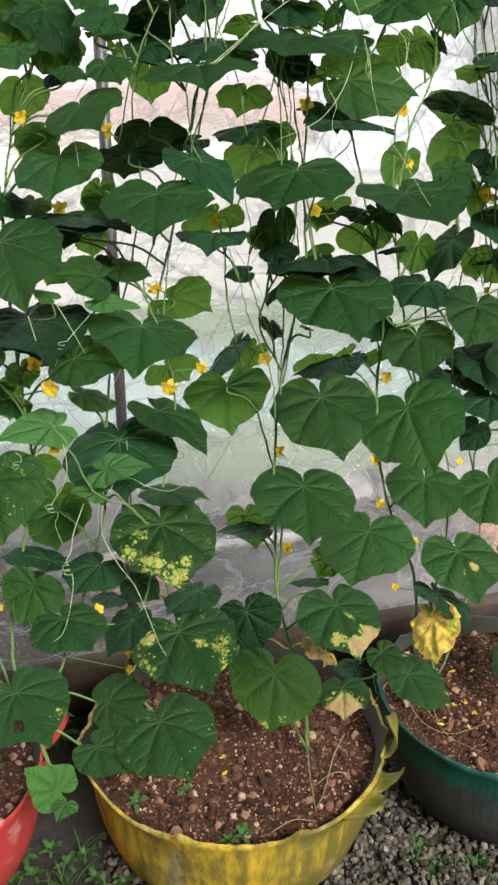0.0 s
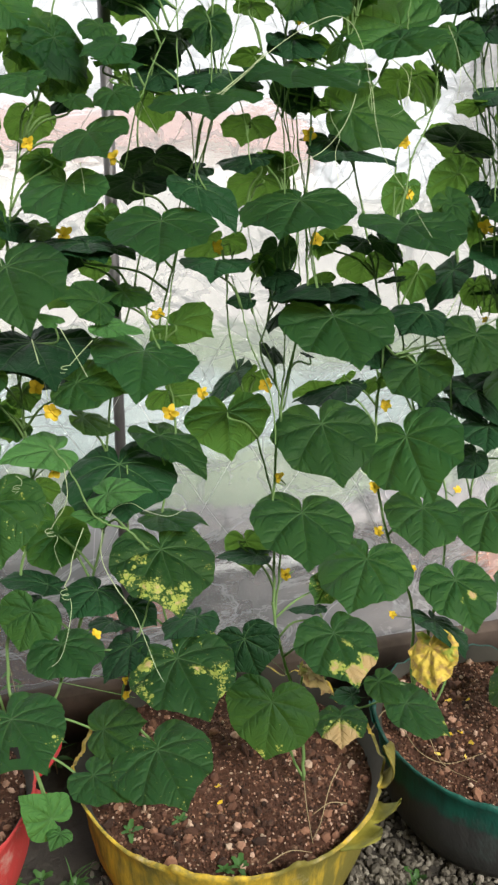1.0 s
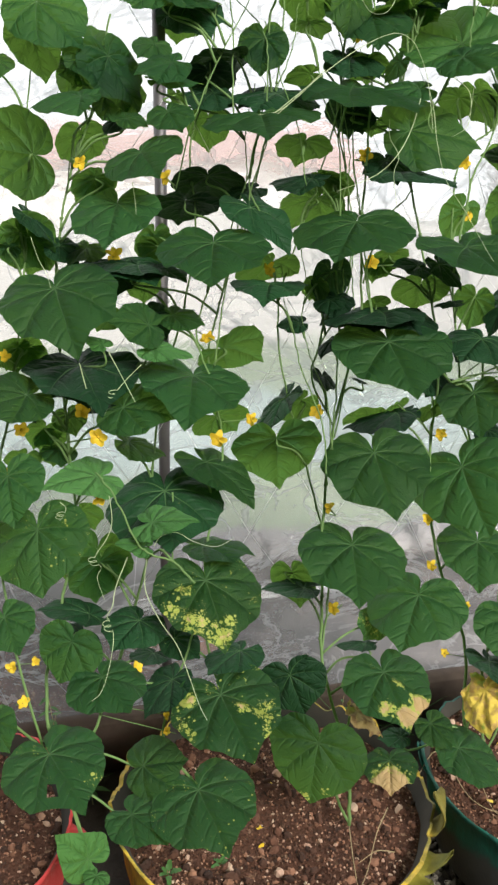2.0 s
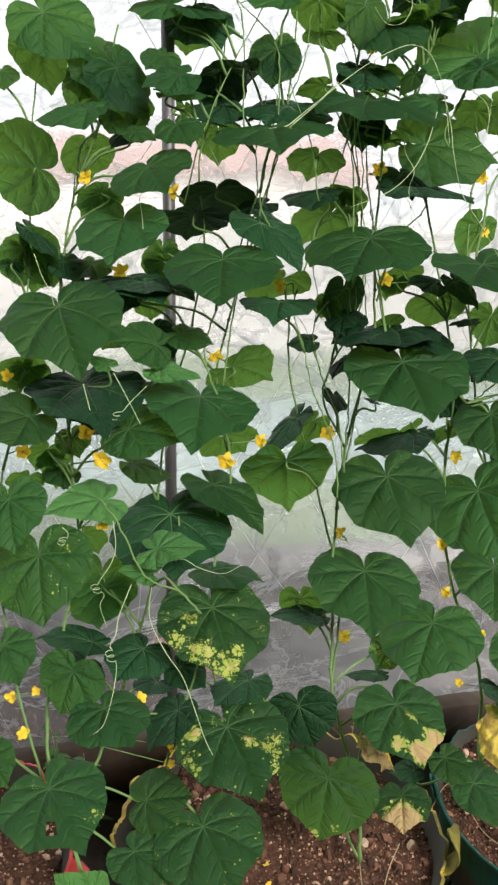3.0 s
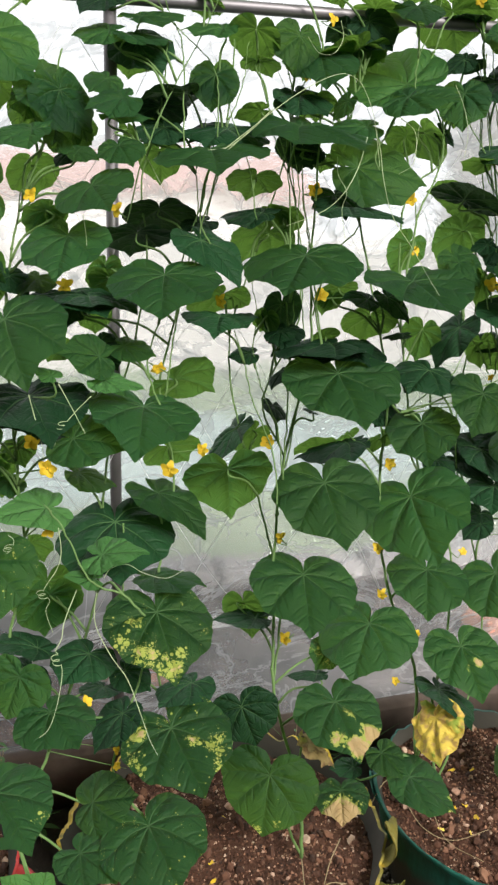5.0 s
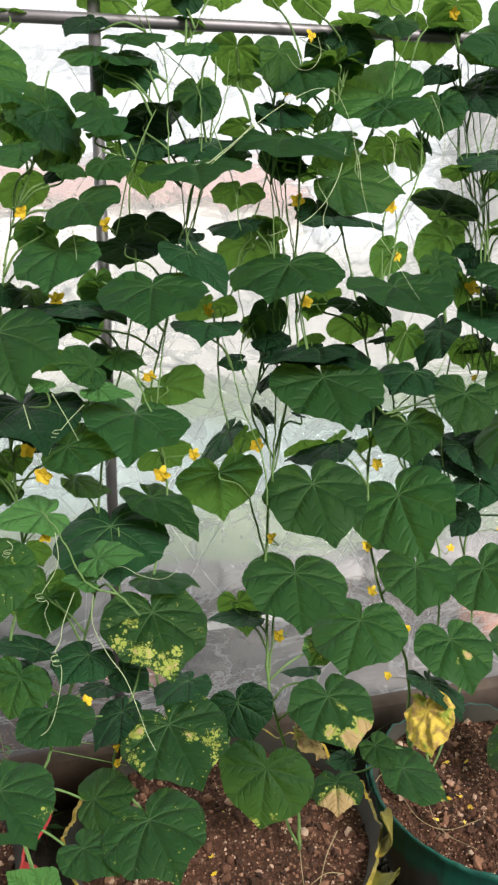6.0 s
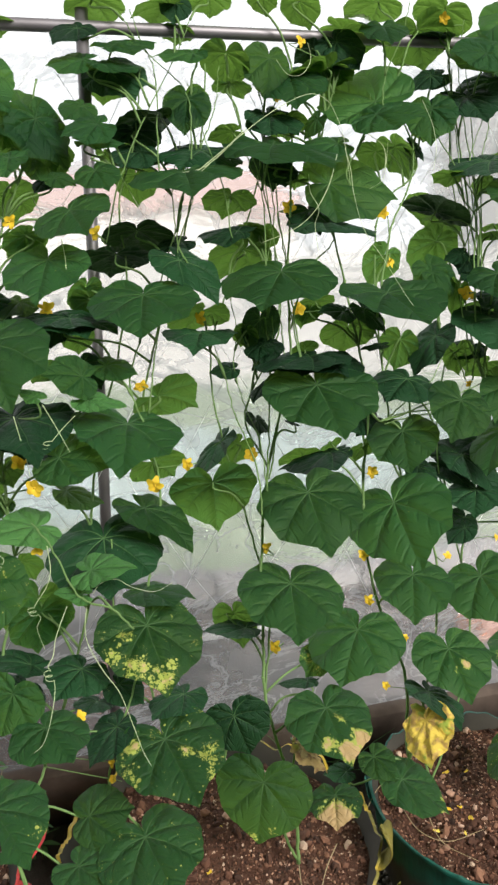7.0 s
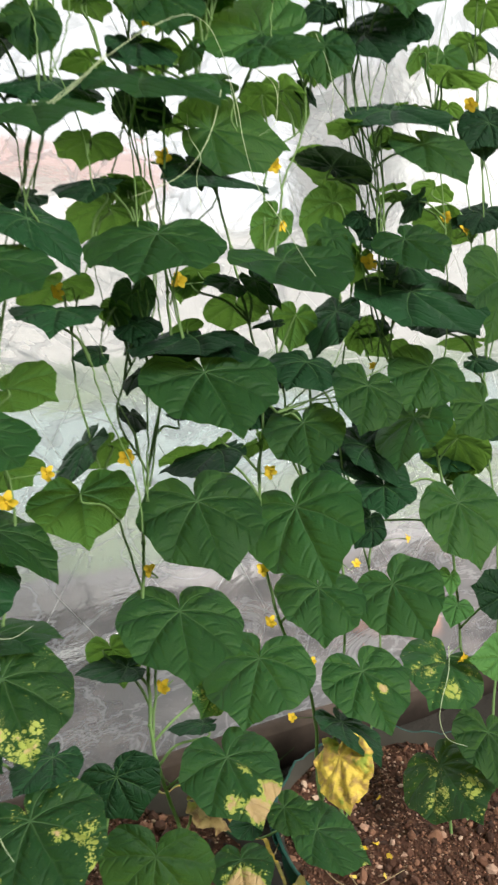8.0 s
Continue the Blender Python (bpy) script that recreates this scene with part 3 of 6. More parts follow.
        places.append((px, py, soil_level + 0.018 * noise.noise((px * 7, py * 7, seed)) + 0.008 * noise.noise((px * 22, py * 22, seed)) - 0.014 * f * f + size * 0.3, size))
    me = lumps(places, nr)
    me.materials.append(CRUMB)
    clods = new("loose_earth", me)
    clods.parent = pot
    tagged(clods, "loose soil clods and small stones", kind="stuff")
    return pot


# ---- cucumber vines ----
OUTLINE = ((0, 0.74), (7, 0.66), (18, 0.605), (30, 0.585), (40, 0.585), (54, 0.54), (68, 0.525), (80, 0.515), (95, 0.475), (110, 0.44), (125, 0.405), (140, 0.365), (153, 0.315), (164, 0.26), (172, 0.185), (177, 0.10), (180, 0.03))

YOUNG_OUTLINE = ((0, 0.80), (12, 0.66), (30, 0.53), (50, 0.48), (75, 0.50), (95, 0.53), (115, 0.48), (140, 0.43), (158, 0.34), (170, 0.22), (180, 0.03))


def outline(deg, shape=OUTLINE):
    deg = abs(deg)
    for (a, p), (b, q) in zip(shape, shape[1:]):
        if deg <= b:
            return p + (q - p) * (deg - a) / (b - a)
    return shape[-1][1]


def leaf_mesh(size, seed, aspect=1.0, k1=0.28, k2=0.18, blight=0.0, marks=(), crumple=0.0, hole=False, lobes=1.0, material=None):
    """One blade: junction at the origin, tip along +y, upper face +z. It sags to its sides (k1) and its tip (k2), is quilted between the veins and wavy at the edge. marks: places, radii and strengths of sick patches."""
    rng = random.Random(seed)
    bm = bmesh.new()
    uvl = bm.loops.layers.uv.new("UVMap")
    bl = bm.verts.layers.float.new("blight")
    seg, rings = 120, 9
    skew, ph = rng.uniform(-0.03, 0.03), rng.uniform(0, 6.28)
    shape = YOUNG_OUTLINE if material is YOUNG else OUTLINE
    lob = rng.uniform(0.0, 0.5) * lobes
    off = Vector((rng.uniform(0, 90), rng.uniform(0, 90), 0))

    def vert(f, k):
        deg = -180 + 360.0 * k / seg
        if k in (0, seg):
            deg = -179.2 if k == 0 else 179.2
        th = radians(deg)
        r = (outline(deg - 8, shape) + 2 * outline(deg, shape) + outline(deg + 8, shape)) / 4 if 9 < abs(deg) < 170 else outline(deg, shape)
        r *= 1 + 0.03 * math.sin(th * 2 + ph) + 0.010 * math.sin(th * 9 + ph * 2) + 0.006 * math.sin(th * 21 + ph) + 0.011 * abs(math.sin(th * 15 + ph)) + 0.03 * lob * abs(math.cos(th * 4.2)) ** 3
        r = max(0.02, r) * f
        x, y = r * math.sin(th), r * math.cos(th)
        x = x * aspect + skew * y
        rad = math.hypot(x, y)
        fold = abs((th + 0.37) % 0.74 - 0.37)
        quilt = min(1.0, rad * math.sin(fold) / 0.07)
        z = -k1 * x * x - k2 * y * abs(y) * (1 if y > 0 else 0.3)
        z += 0.042 * quilt * (1 - 0.5 * f) * min(1, rad * 6)
        z += 0.045 * f * f * noise.noise(Vector((x * 3.2, y * 3.2, 0)) + off) + 0.012 * f ** 3 * math.sin(th * 7 + ph)
        if crumple:
            z += crumple * (noise.noise(Vector((x * 6, y * 6, 4)) + off) * 0.5 + noise.noise(Vector((x * 13, y * 13, 4)) + off) * 0.14) * min(f, 1.25 - 0.5 * f)
            x *= 1 - 0.3 * crumple * f
        b = 0.0
        if blight:
            b = blight * (0.3 + 0.8 * max(0.0, noise.noise(Vector((x * 4, y * 4, 7)) + off) + 0.25) * min(1.0, f * 1.6))
        for mx, my, mr, ms in marks:
            b = max(b, ms * min(1.0, max(0.0, 1.6 - 1.2 * math.hypot(x - mx, y - my) / mr)))
        v = bm.verts.new((x * size, y * size, z * size))
        v[bl] = b
        return v, (x, y)

    centre, cuv = vert(0.0, seg // 2)
    uvs = {centre: cuv}
    grid = []
    for i in range(1, rings + 1):
        row = []
        for k in range(seg + 1):
            v, uv = vert((i / rings) ** 0.9, k)
            uvs[v] = uv
            row.append(v)
        grid.append(row)
    for k in range(seg):
        bm.faces.new((centre, grid[0][k + 1], grid[0][k]))
    for a, b in zip(grid, grid[1:]):
        for k in range(seg):
            if hole and a in grid[4:6] and 65 <= k <= 68:
                continue
            bm.faces.new((a[k], a[k + 1], b[k + 1], b[k]))
    for f in bm.faces:
        for lp in f.loops:
            lp[uvl].uv = uvs[lp.vert]
    return mesh_of("leaf", bm, material or LEAF)


class Vine:
    def __init__(self, base, label, stems):
        """stems: paths in the world from the soil up."""
        self.root = thing("cucumber_vine", base, label, "cucumber plant", "climbing cucumber vines")
        self.base = Vector(base)
        self.paths = []
        for pts, r in stems:
            path = smooth_path(pts, 7)
            rng = random.Random(len(path) + int(pts[0][0] * 100))
            path = [q + Vector((rng.uniform(-1, 1), rng.uniform(-1, 1), 0)) * 0.0014 for q in path]
            self.paths.append(path)
            bm = bmesh.new()
            tube(bm, [q - self.base for q in path], r, 7, r * 0.55)
            for i in range(3, len(path) - 2, 5):
                made = bmesh.ops.create_icosphere(bm, subdivisions=1, radius=r * 1.25)["verts"]
                for v in made:
                    v.co += path[i] - self.base
            part("stem", bm, STEM, self.root, "hairy green climbing stem")

    def node(self, p, drop):
        """The stem's place that a stalk to p would spring from."""
        want = Vector((p.x, p.y, p.z - drop))
        return min((q for path in self.paths for q in path), key=lambda q: (q - want).length)


COUNT = [0]


# what sets a leaf apart: its label, its material and the terms of its mesh
LOOKS = {
    "": ("", LEAF, {}),
    "young": ("pale young cucumber leaf", YOUNG, dict(lobes=1.5)),
    # same blade as the plain leaf, its shade painted in by the darker material
    "shaded": ("cucumber leaf in the shade of others, coloured darker", SHADED, {}),
    "mosaic": ("green leaf with yellow mosaic spots", LEAF, dict(blight=0.45, marks=((0.2, 0.3, 0.16, 0.7), (-0.15, 0.4, 0.16, 0.75), (0.1, 0.05, 0.1, 0.6)))),
    "mosaic_rim": ("green leaf with a broad band of yellow mosaic spots", LEAF, dict(blight=0.34, marks=((0.24, 0.08, 0.09, 0.85), (0.38, 0.25, 0.12, 0.7), (0.22, 0.42, 0.15, 0.82), (0.04, 0.56, 0.15, 0.82), (-0.10, 0.48, 0.10, 0.65)))),
    "mosaic_patch": ("green leaf with yellow mosaic patches on both sides", LEAF, dict(blight=0.42, marks=((0.31, -0.08, 0.10, 0.95), (0.40, 0.12, 0.08, 0.7), (-0.11, 0.22, 0.10, 0.72), (-0.30, 0.34, 0.12, 0.9), (-0.25, 0.52, 0.10, 0.7), (0.40, 0.28, 0.08, 0.6)))),
    "speckled": ("green leaf with a few pale specks", LEAF, dict(blight=0.38)),
    "tip_specked": ("green leaf with a pale speckled tip", LEAF, dict(blight=0.06, marks=((0.08, 0.68, 0.10, 0.75), (-0.16, 0.56, 0.08, 0.6)))),
    "spotted": ("green leaf with one tan spot", LEAF, dict(blight=0.05, marks=((-0.12, 0.26, 0.07, 1.5), (0.02, 0.30, 0.04, 1.1)))),
    "holed": ("speckled green leaf with a hole", LEAF, dict(blight=0.25, hole=True, marks=((-0.25, 0.5, 0.12, 0.6),))),
    "scorched": ("green leaf scorched tan at the edge", LEAF, dict(blight=0.12, marks=((0.14, 0.46, 0.10, 1.1), (-0.06, 0.60, 0.15, 1.5), (-0.26, 0.48, 0.14, 1.5), (-0.10, 0.17, 0.08, 0.8)))),
    "half_scorched": ("leaf scorched tan over half its blade", LEAF, dict(blight=0.2, marks=((0.0, 0.55, 0.42, 1.5),), crumple=0.1)),
    "yellow": ("crumpled yellow withered leaf", WITHERED, dict(crumple=0.26)),
    "brown": ("shrivelled brown leaf", DRY, dict(crumple=0.4)),
}


def leaf(vine, x, y, z, rx, ry, rz, size, aspect, k1, k2, look_="", stalk=True):
    """A leaf of the vine: its junction, its turn in degrees, its size, its width against its length, and how it sags."""
    COUNT[0] += 1
    seed = COUNT[0] * 7 + 3
    label, mat, kw = LOOKS[look_]
    ob = new("leaf", leaf_mesh(size, seed, aspect, k1, k2, material=mat, **kw))
    ob.parent = vine.root
    j = Vector((x, y, z))
    ob.matrix_local = Matrix.Translation(j - vine.base) @ pose(0, 0, 0, rx, ry, rz)
    tagged(ob, label)
    if not stalk:
        return
    rng = random.Random(seed)
    m = pose(0, 0, 0, rx, ry, rz).to_3x3()
    q = vine.node(j, rng.uniform(0.03, 0.10))
    inv = m.inverted()
    q_local = inv @ (q - j)
    reach = q_local.length
    start = Vector((0, 0, -0.001))
    mid1 = Vector((0, -0.10 * reach, -0.22 * reach))
    mid2 = q_local * 0.6 + inv @ Vector((0, 0, 0.08 * reach))
    bm = bmesh.new()
    tube(bm, smooth_path([start, mid1, mid2, q_local], 4), 0.0016, 5, 0.0026)
    part("leaf_stalk", bm, STEM, ob)


def flower(vine, x, y, z, rx, rz, size=0.0255):
    rng = random.Random(int(x * 997 + z * 7919))
    size *= rng.uniform(0.85, 1.2)
    root = new("flower", flower_meshes[rng.randrange(6)])
    root.parent = vine.root
    root.matrix_local = Matrix.Translation(Vector((x, y, z)) - vine.base) @ pose(0, 0, 0, rx, 0, rz) @ Matrix.Scale(size / 0.036, 4)
    tagged(root, "small five-petalled yellow cucumber flower")
    cup = new("calyx", calyx_mesh)
    cup.parent = root
    at = Vector((x, y, z))
    m = pose(0, 0, 0, rx, 0, rz).to_3x3() * (size / 0.036)
    q = vine.node(at, 0.01)
    foot = m.inverted() @ (q - at)
    bm = bmesh.new()
    tube(bm, smooth_path([Vector((0.002, 0, -0.02)), Vector((0, 0, -0.04)), foot * 0.7 + Vector((0, 0, -0.01)), foot], 4), 0.0014, 5, 0.0020)
    part("flower_stalk", bm, STEM, root)


def make_flower_mesh(seed):
    rng = random.Random(seed)
    bm = bmesh.new()
    for k in range(5):
        a0 = math.tau * k / 5 + rng.uniform(-0.15, 0.15)
        open_, curl, long_, twist = rng.uniform(0.3, 1.5), rng.uniform(0.2, 1.4), rng.uniform(0.85, 1.15), rng.uniform(-0.5, 0.5)
        rows = []
        for i in range(6):
            f = i / 5
            w = 0.0020 + 0.0062 * math.sin(min(1, f * 1.08) * math.pi * 0.9)
            r = 0.002 + 0.017 * f * long_
            zz = 0.004 + open_ * 0.014 * f - curl * 0.011 * f * f
            row = []
            for q in (-2, -1, 0, 1, 2):
                c = Vector((r - abs(q) * 0.0006 * f, q * 0.5 * w, zz + 0.0011 * abs(q) * (1.2 - f) + twist * q * 0.0012 * f + rng.uniform(-0.0006, 0.0006)))
                row.append(bm.verts.new(Matrix.Rotation(a0, 3, "Z") @ c))
            rows.append(row)
        for a, b in zip(rows, rows[1:]):
            for q in range(4):
                bm.faces.new((a[q], b[q], b[q + 1], a[q + 1]))
    made = bmesh.ops.create_icosphere(bm, subdivisions=1, radius=0.0028)["verts"]
    for v in made:
        v.co.z += 0.006
    return mesh_of("flower", bm, PETAL)


flower_meshes = [make_flower_mesh(s) for s in (1, 2, 3, 4, 5, 6)]
cb = bmesh.new()
tube(cb, [Vector((0, 0, 0.005)), Vector((0, 0, -0.004)), Vector((0.001, 0, -0.012)), Vector((0.003, 0.001, -0.03))], 0.0042, 7, 0.0014)
calyx_mesh = mesh_of("calyx", cb, SEPAL)


def tendril(vine, points, r=0.0013, coil=0):
    """A pale tendril through the points, with a coil of some turns in its middle."""
    path = smooth_path(points, 8)
    if coil:
        i = len(path) // 2
        a, b = path[i], path[min(i + 5, len(path) - 1)]
        mids = []
        for k in range(coil * 10):
            f = k / (coil * 10)
            mids.append(a.lerp(b, f) + Vector((math.cos(f * coil * math.tau) - 1, math.sin(f * coil * math.tau), 0)) * 0.006)
        path = path[:i] + mids + path[i + 5:]
    bm = bmesh.new()
    tube(bm, [q - vine.base for q in path], 0.72 * r, 5, 0.4 * r)
    part("tendril", bm, TENDRIL, vine.root, "thin pale curling tendril")


vine_a = Vine((-0.05, 1.2, 0.2), "tall climbing cucumber vine rooted in the red tyre planter", [
    ([(0.003, 1.219, 0.373), (-0.015, 1.248, 0.462), (-0.014, 1.320, 0.531), (0.018, 1.356, 0.643), (0.052, 1.394, 0.764), (0.049, 1.440, 0.908), (0.045, 1.483, 1.040), (0.048, 1.530, 1.188), (0.081, 1.577, 1.335), (0.132, 1.618, 1.463), (0.164, 1.620, 1.603)], 0.0031),
    ([(0.003, 1.243, 0.353), (0.063, 1.274, 0.450), (0.120, 1.354, 0.544), (0.173, 1.400, 0.688), (0.196, 1.451, 0.846), (0.222, 1.495, 0.983), (0.266, 1.532, 1.100), (0.303, 1.579, 1.246), (0.302, 1.620, 1.392), (0.334, 1.620, 1.504), (0.349, 1.620, 1.629)], 0.0027),
    ([(0.208, 1.155, 0.765), (0.179, 1.166, 0.799), (0.150, 1.169, 0.811), (0.126, 1.177, 0.833), (0.098, 1.197, 0.898), (0.074, 1.209, 0.935)], 0.0020),
    ([(-0.021, 1.249, 0.404), (-0.063, 1.313, 0.602), (-0.075, 1.432, 0.819), (-0.034, 1.491, 1.004), (0.002, 1.565, 1.234), (0.020, 1.620, 1.461), (0.054, 1.620, 1.597)], 0.0023),
])
vine_b = Vine((0.45, 1.15, 0.2), "tall climbing cucumber vine rooted in the yellow tyre planter", [
    ([(0.490, 1.150, 0.249), (0.494, 1.179, 0.342), (0.496, 1.247, 0.397), (0.473, 1.285, 0.517), (0.482, 1.318, 0.620), (0.491, 1.358, 0.743), (0.525, 1.412, 0.914), (0.589, 1.470, 1.093), (0.601, 1.518, 1.244), (0.625, 1.566, 1.393), (0.648, 1.620, 1.571), (0.645, 1.620, 1.654)], 0.0033),
    ([(0.503, 1.180, 0.220), (0.441, 1.222, 0.349), (0.299, 1.305, 0.452), (0.269, 1.346, 0.581), (0.284, 1.391, 0.722), (0.323, 1.442, 0.880), (0.306, 1.487, 1.022), (0.341, 1.527, 1.148), (0.408, 1.580, 1.314), (0.450, 1.620, 1.442), (0.466, 1.620, 1.536), (0.472, 1.620, 1.644)], 0.0027),
    ([(0.476, 1.294, 0.512), (0.504, 1.343, 0.665), (0.498, 1.428, 0.774), (0.455, 1.493, 0.977), (0.453, 1.539, 1.121), (0.515, 1.587, 1.272), (0.571, 1.620, 1.414), (0.592, 1.620, 1.531), (0.568, 1.620, 1.640)], 0.0022),
    ([(0.259, 1.162, 0.289), (0.216, 1.188, 0.367), (0.174, 1.253, 0.415), (0.199, 1.280, 0.501), (0.242, 1.313, 0.604), (0.212, 1.346, 0.707), (0.219, 1.383, 0.823)], 0.0027),
    ([(0.507, 1.373, 0.883), (0.523, 1.404, 0.982), (0.556, 1.489, 1.092), (0.570, 1.515, 1.172), (0.569, 1.547, 1.273), (0.597, 1.579, 1.373), (0.593, 1.605, 1.453), (0.586, 1.620, 1.550)], 0.0016),
    ([(0.520, 1.397, 0.897), (0.554, 1.432, 1.006), (0.594, 1.511, 1.097), (0.597, 1.541, 1.190), (0.619, 1.573, 1.292), (0.612, 1.606, 1.394), (0.621, 1.620, 1.513)], 0.0016),
    ([(0.487, 1.336, 0.831), (0.487, 1.368, 0.930), (0.469, 1.446, 1.019), (0.459, 1.465, 1.079), (0.443, 1.485, 1.139)], 0.0016),
    ([(0.508, 1.373, 0.883), (0.504, 1.401, 0.973), (0.494, 1.471, 1.034), (0.484, 1.494, 1.105), (0.495, 1.510, 1.155), (0.488, 1.538, 1.245)], 0.0014),
    ([(0.291, 1.394, 1.012), (0.270, 1.421, 1.097), (0.328, 1.504, 1.201), (0.383, 1.544, 1.325), (0.413, 1.571, 1.410), (0.439, 1.602, 1.506)], 0.0017),
    ([(0.303, 1.421, 1.035), (0.321, 1.451, 1.129), (0.369, 1.539, 1.247), (0.395, 1.570, 1.344), (0.398, 1.595, 1.421), (0.422, 1.620, 1.507)], 0.0016),
    ([(0.594, 1.417, 1.085), (0.583, 1.455, 1.202), (0.586, 1.530, 1.283), (0.581, 1.558, 1.368), (0.577, 1.585, 1.452), (0.587, 1.620, 1.571)], 0.0016),
    ([(0.605, 1.430, 1.064), (0.598, 1.469, 1.183), (0.611, 1.550, 1.282), (0.604, 1.583, 1.386), (0.613, 1.617, 1.490), (0.622, 1.620, 1.574)], 0.0016),
    ([(0.578, 1.444, 1.169), (0.622, 1.476, 1.268), (0.703, 1.542, 1.318), (0.722, 1.559, 1.371), (0.762, 1.576, 1.426)], 0.0017),
    ([(0.358, 1.525, 1.423), (0.362, 1.550, 1.501), (0.378, 1.620, 1.596), (0.372, 1.620, 1.639), (0.350, 1.620, 1.681), (0.334, 1.620, 1.726)], 0.0016),
    ([(0.284, 1.518, 1.431), (0.316, 1.540, 1.499), (0.389, 1.620, 1.606), (0.422, 1.620, 1.666), (0.445, 1.620, 1.716)], 0.0014),
    ([(0.420, 1.536, 1.424), (0.430, 1.574, 1.545), (0.430, 1.620, 1.599), (0.389, 1.620, 1.635), (0.350, 1.620, 1.667), (0.323, 1.620, 1.707)], 0.0014),
    ([(0.403, 1.478, 1.275), (0.380, 1.494, 1.324), (0.402, 1.558, 1.368), (0.413, 1.571, 1.409), (0.437, 1.602, 1.507)], 0.0017),
    ([(0.370, 1.491, 1.254), (0.388, 1.515, 1.328), (0.434, 1.588, 1.399), (0.459, 1.616, 1.489), (0.490, 1.620, 1.566), (0.499, 1.620, 1.642)], 0.0016),
    ([(0.533, 1.442, 1.193), (0.541, 1.474, 1.293), (0.565, 1.560, 1.406), (0.544, 1.581, 1.473), (0.530, 1.610, 1.562)], 0.0016),
    ([(0.476, 1.477, 1.334), (0.469, 1.506, 1.424), (0.457, 1.585, 1.517), (0.436, 1.615, 1.608)], 0.0012),
    ([(0.532, 1.431, 0.908), (0.497, 1.464, 1.013), (0.598, 1.557, 1.145), (0.609, 1.610, 1.312), (0.582, 1.620, 1.444), (0.536, 1.620, 1.548), (0.515, 1.620, 1.629)], 0.0020),
])
vine_c = Vine((0.85, 1.15, 0.2), "tall climbing cucumber vine rooted in the green tyre planter", [
    ([(0.762, 1.179, 0.277), (0.740, 1.212, 0.380), (0.777, 1.294, 0.482), (0.743, 1.331, 0.597), (0.720, 1.371, 0.721), (0.728, 1.415, 0.860), (0.756, 1.459, 0.997), (0.746, 1.507, 1.146), (0.721, 1.563, 1.323), (0.708, 1.619, 1.496), (0.748, 1.620, 1.650)], 0.0033),
    ([(0.798, 1.193, 0.258), (0.786, 1.243, 0.417), (0.867, 1.336, 0.550), (0.882, 1.390, 0.718), (0.807, 1.445, 0.892), (0.810, 1.477, 0.990), (0.807, 1.532, 1.162), (0.834, 1.600, 1.375), (0.932, 1.620, 1.471), (0.871, 1.620, 1.599), (0.889, 1.620, 1.676)], 0.0027),
    ([(0.977, 1.432, 1.133), (0.994, 1.482, 1.287), (1.046, 1.568, 1.399), (1.002, 1.593, 1.477), (0.968, 1.611, 1.535), (0.946, 1.620, 1.580)], 0.0019),
    ([(1.009, 1.487, 1.241), (1.021, 1.527, 1.365), (1.022, 1.593, 1.417), (1.011, 1.617, 1.492), (1.005, 1.620, 1.582), (0.989, 1.620, 1.680)], 0.0016),
    ([(1.001, 1.475, 1.265), (1.017, 1.507, 1.365), (1.044, 1.594, 1.480), (1.033, 1.620, 1.583), (1.016, 1.620, 1.681), (1.022, 1.620, 1.756)], 0.0016),
    ([(1.009, 1.466, 1.174), (1.032, 1.523, 1.354), (1.087, 1.616, 1.488), (1.099, 1.620, 1.563), (1.099, 1.620, 1.675)], 0.0016),
    ([(0.755, 1.439, 1.185), (0.789, 1.475, 1.296), (0.839, 1.545, 1.359), (0.897, 1.577, 1.459), (0.904, 1.608, 1.555)], 0.0025),
    ([(0.718, 1.497, 1.427), (0.715, 1.507, 1.458), (0.787, 1.579, 1.527), (0.808, 1.603, 1.604)], 0.0017),
    ([(0.811, 1.541, 1.535), (0.818, 1.569, 1.621), (0.881, 1.620, 1.715), (0.896, 1.620, 1.778)], 0.0016),
    ([(0.777, 1.202, 0.256), (0.871, 1.254, 0.420), (0.958, 1.359, 0.591), (0.918, 1.455, 0.892), (0.980, 1.533, 1.134), (1.034, 1.582, 1.287), (1.010, 1.620, 1.483), (1.002, 1.620, 1.663)], 0.0022),
    ([(0.752, 1.406, 0.987), (0.796, 1.406, 0.995), (0.853, 1.408, 1.012), (0.924, 1.409, 1.027), (0.998, 1.411, 1.053)], 0.0019),
    ([(0.761, 1.412, 0.988), (0.811, 1.413, 0.998), (0.881, 1.413, 0.999), (0.941, 1.412, 0.996)], 0.0016),
    ([(0.770, 1.417, 0.978), (0.821, 1.418, 0.986), (0.873, 1.418, 0.990), (0.959, 1.417, 0.981)], 0.0016),
    ([(0.776, 1.412, 0.992), (0.806, 1.414, 1.015), (0.834, 1.415, 1.034), (0.863, 1.416, 1.048), (0.896, 1.426, 1.098)], 0.0015),
    ([(0.981, 1.440, 1.049), (0.988, 1.447, 1.088), (1.003, 1.458, 1.126), (1.013, 1.468, 1.165)], 0.0017),
    ([(0.969, 1.446, 1.048), (0.952, 1.453, 1.089), (0.924, 1.465, 1.130), (0.913, 1.473, 1.159)], 0.0015),
    ([(0.970, 1.442, 1.065), (0.968, 1.450, 1.099), (0.963, 1.458, 1.128)], 0.0014),
])
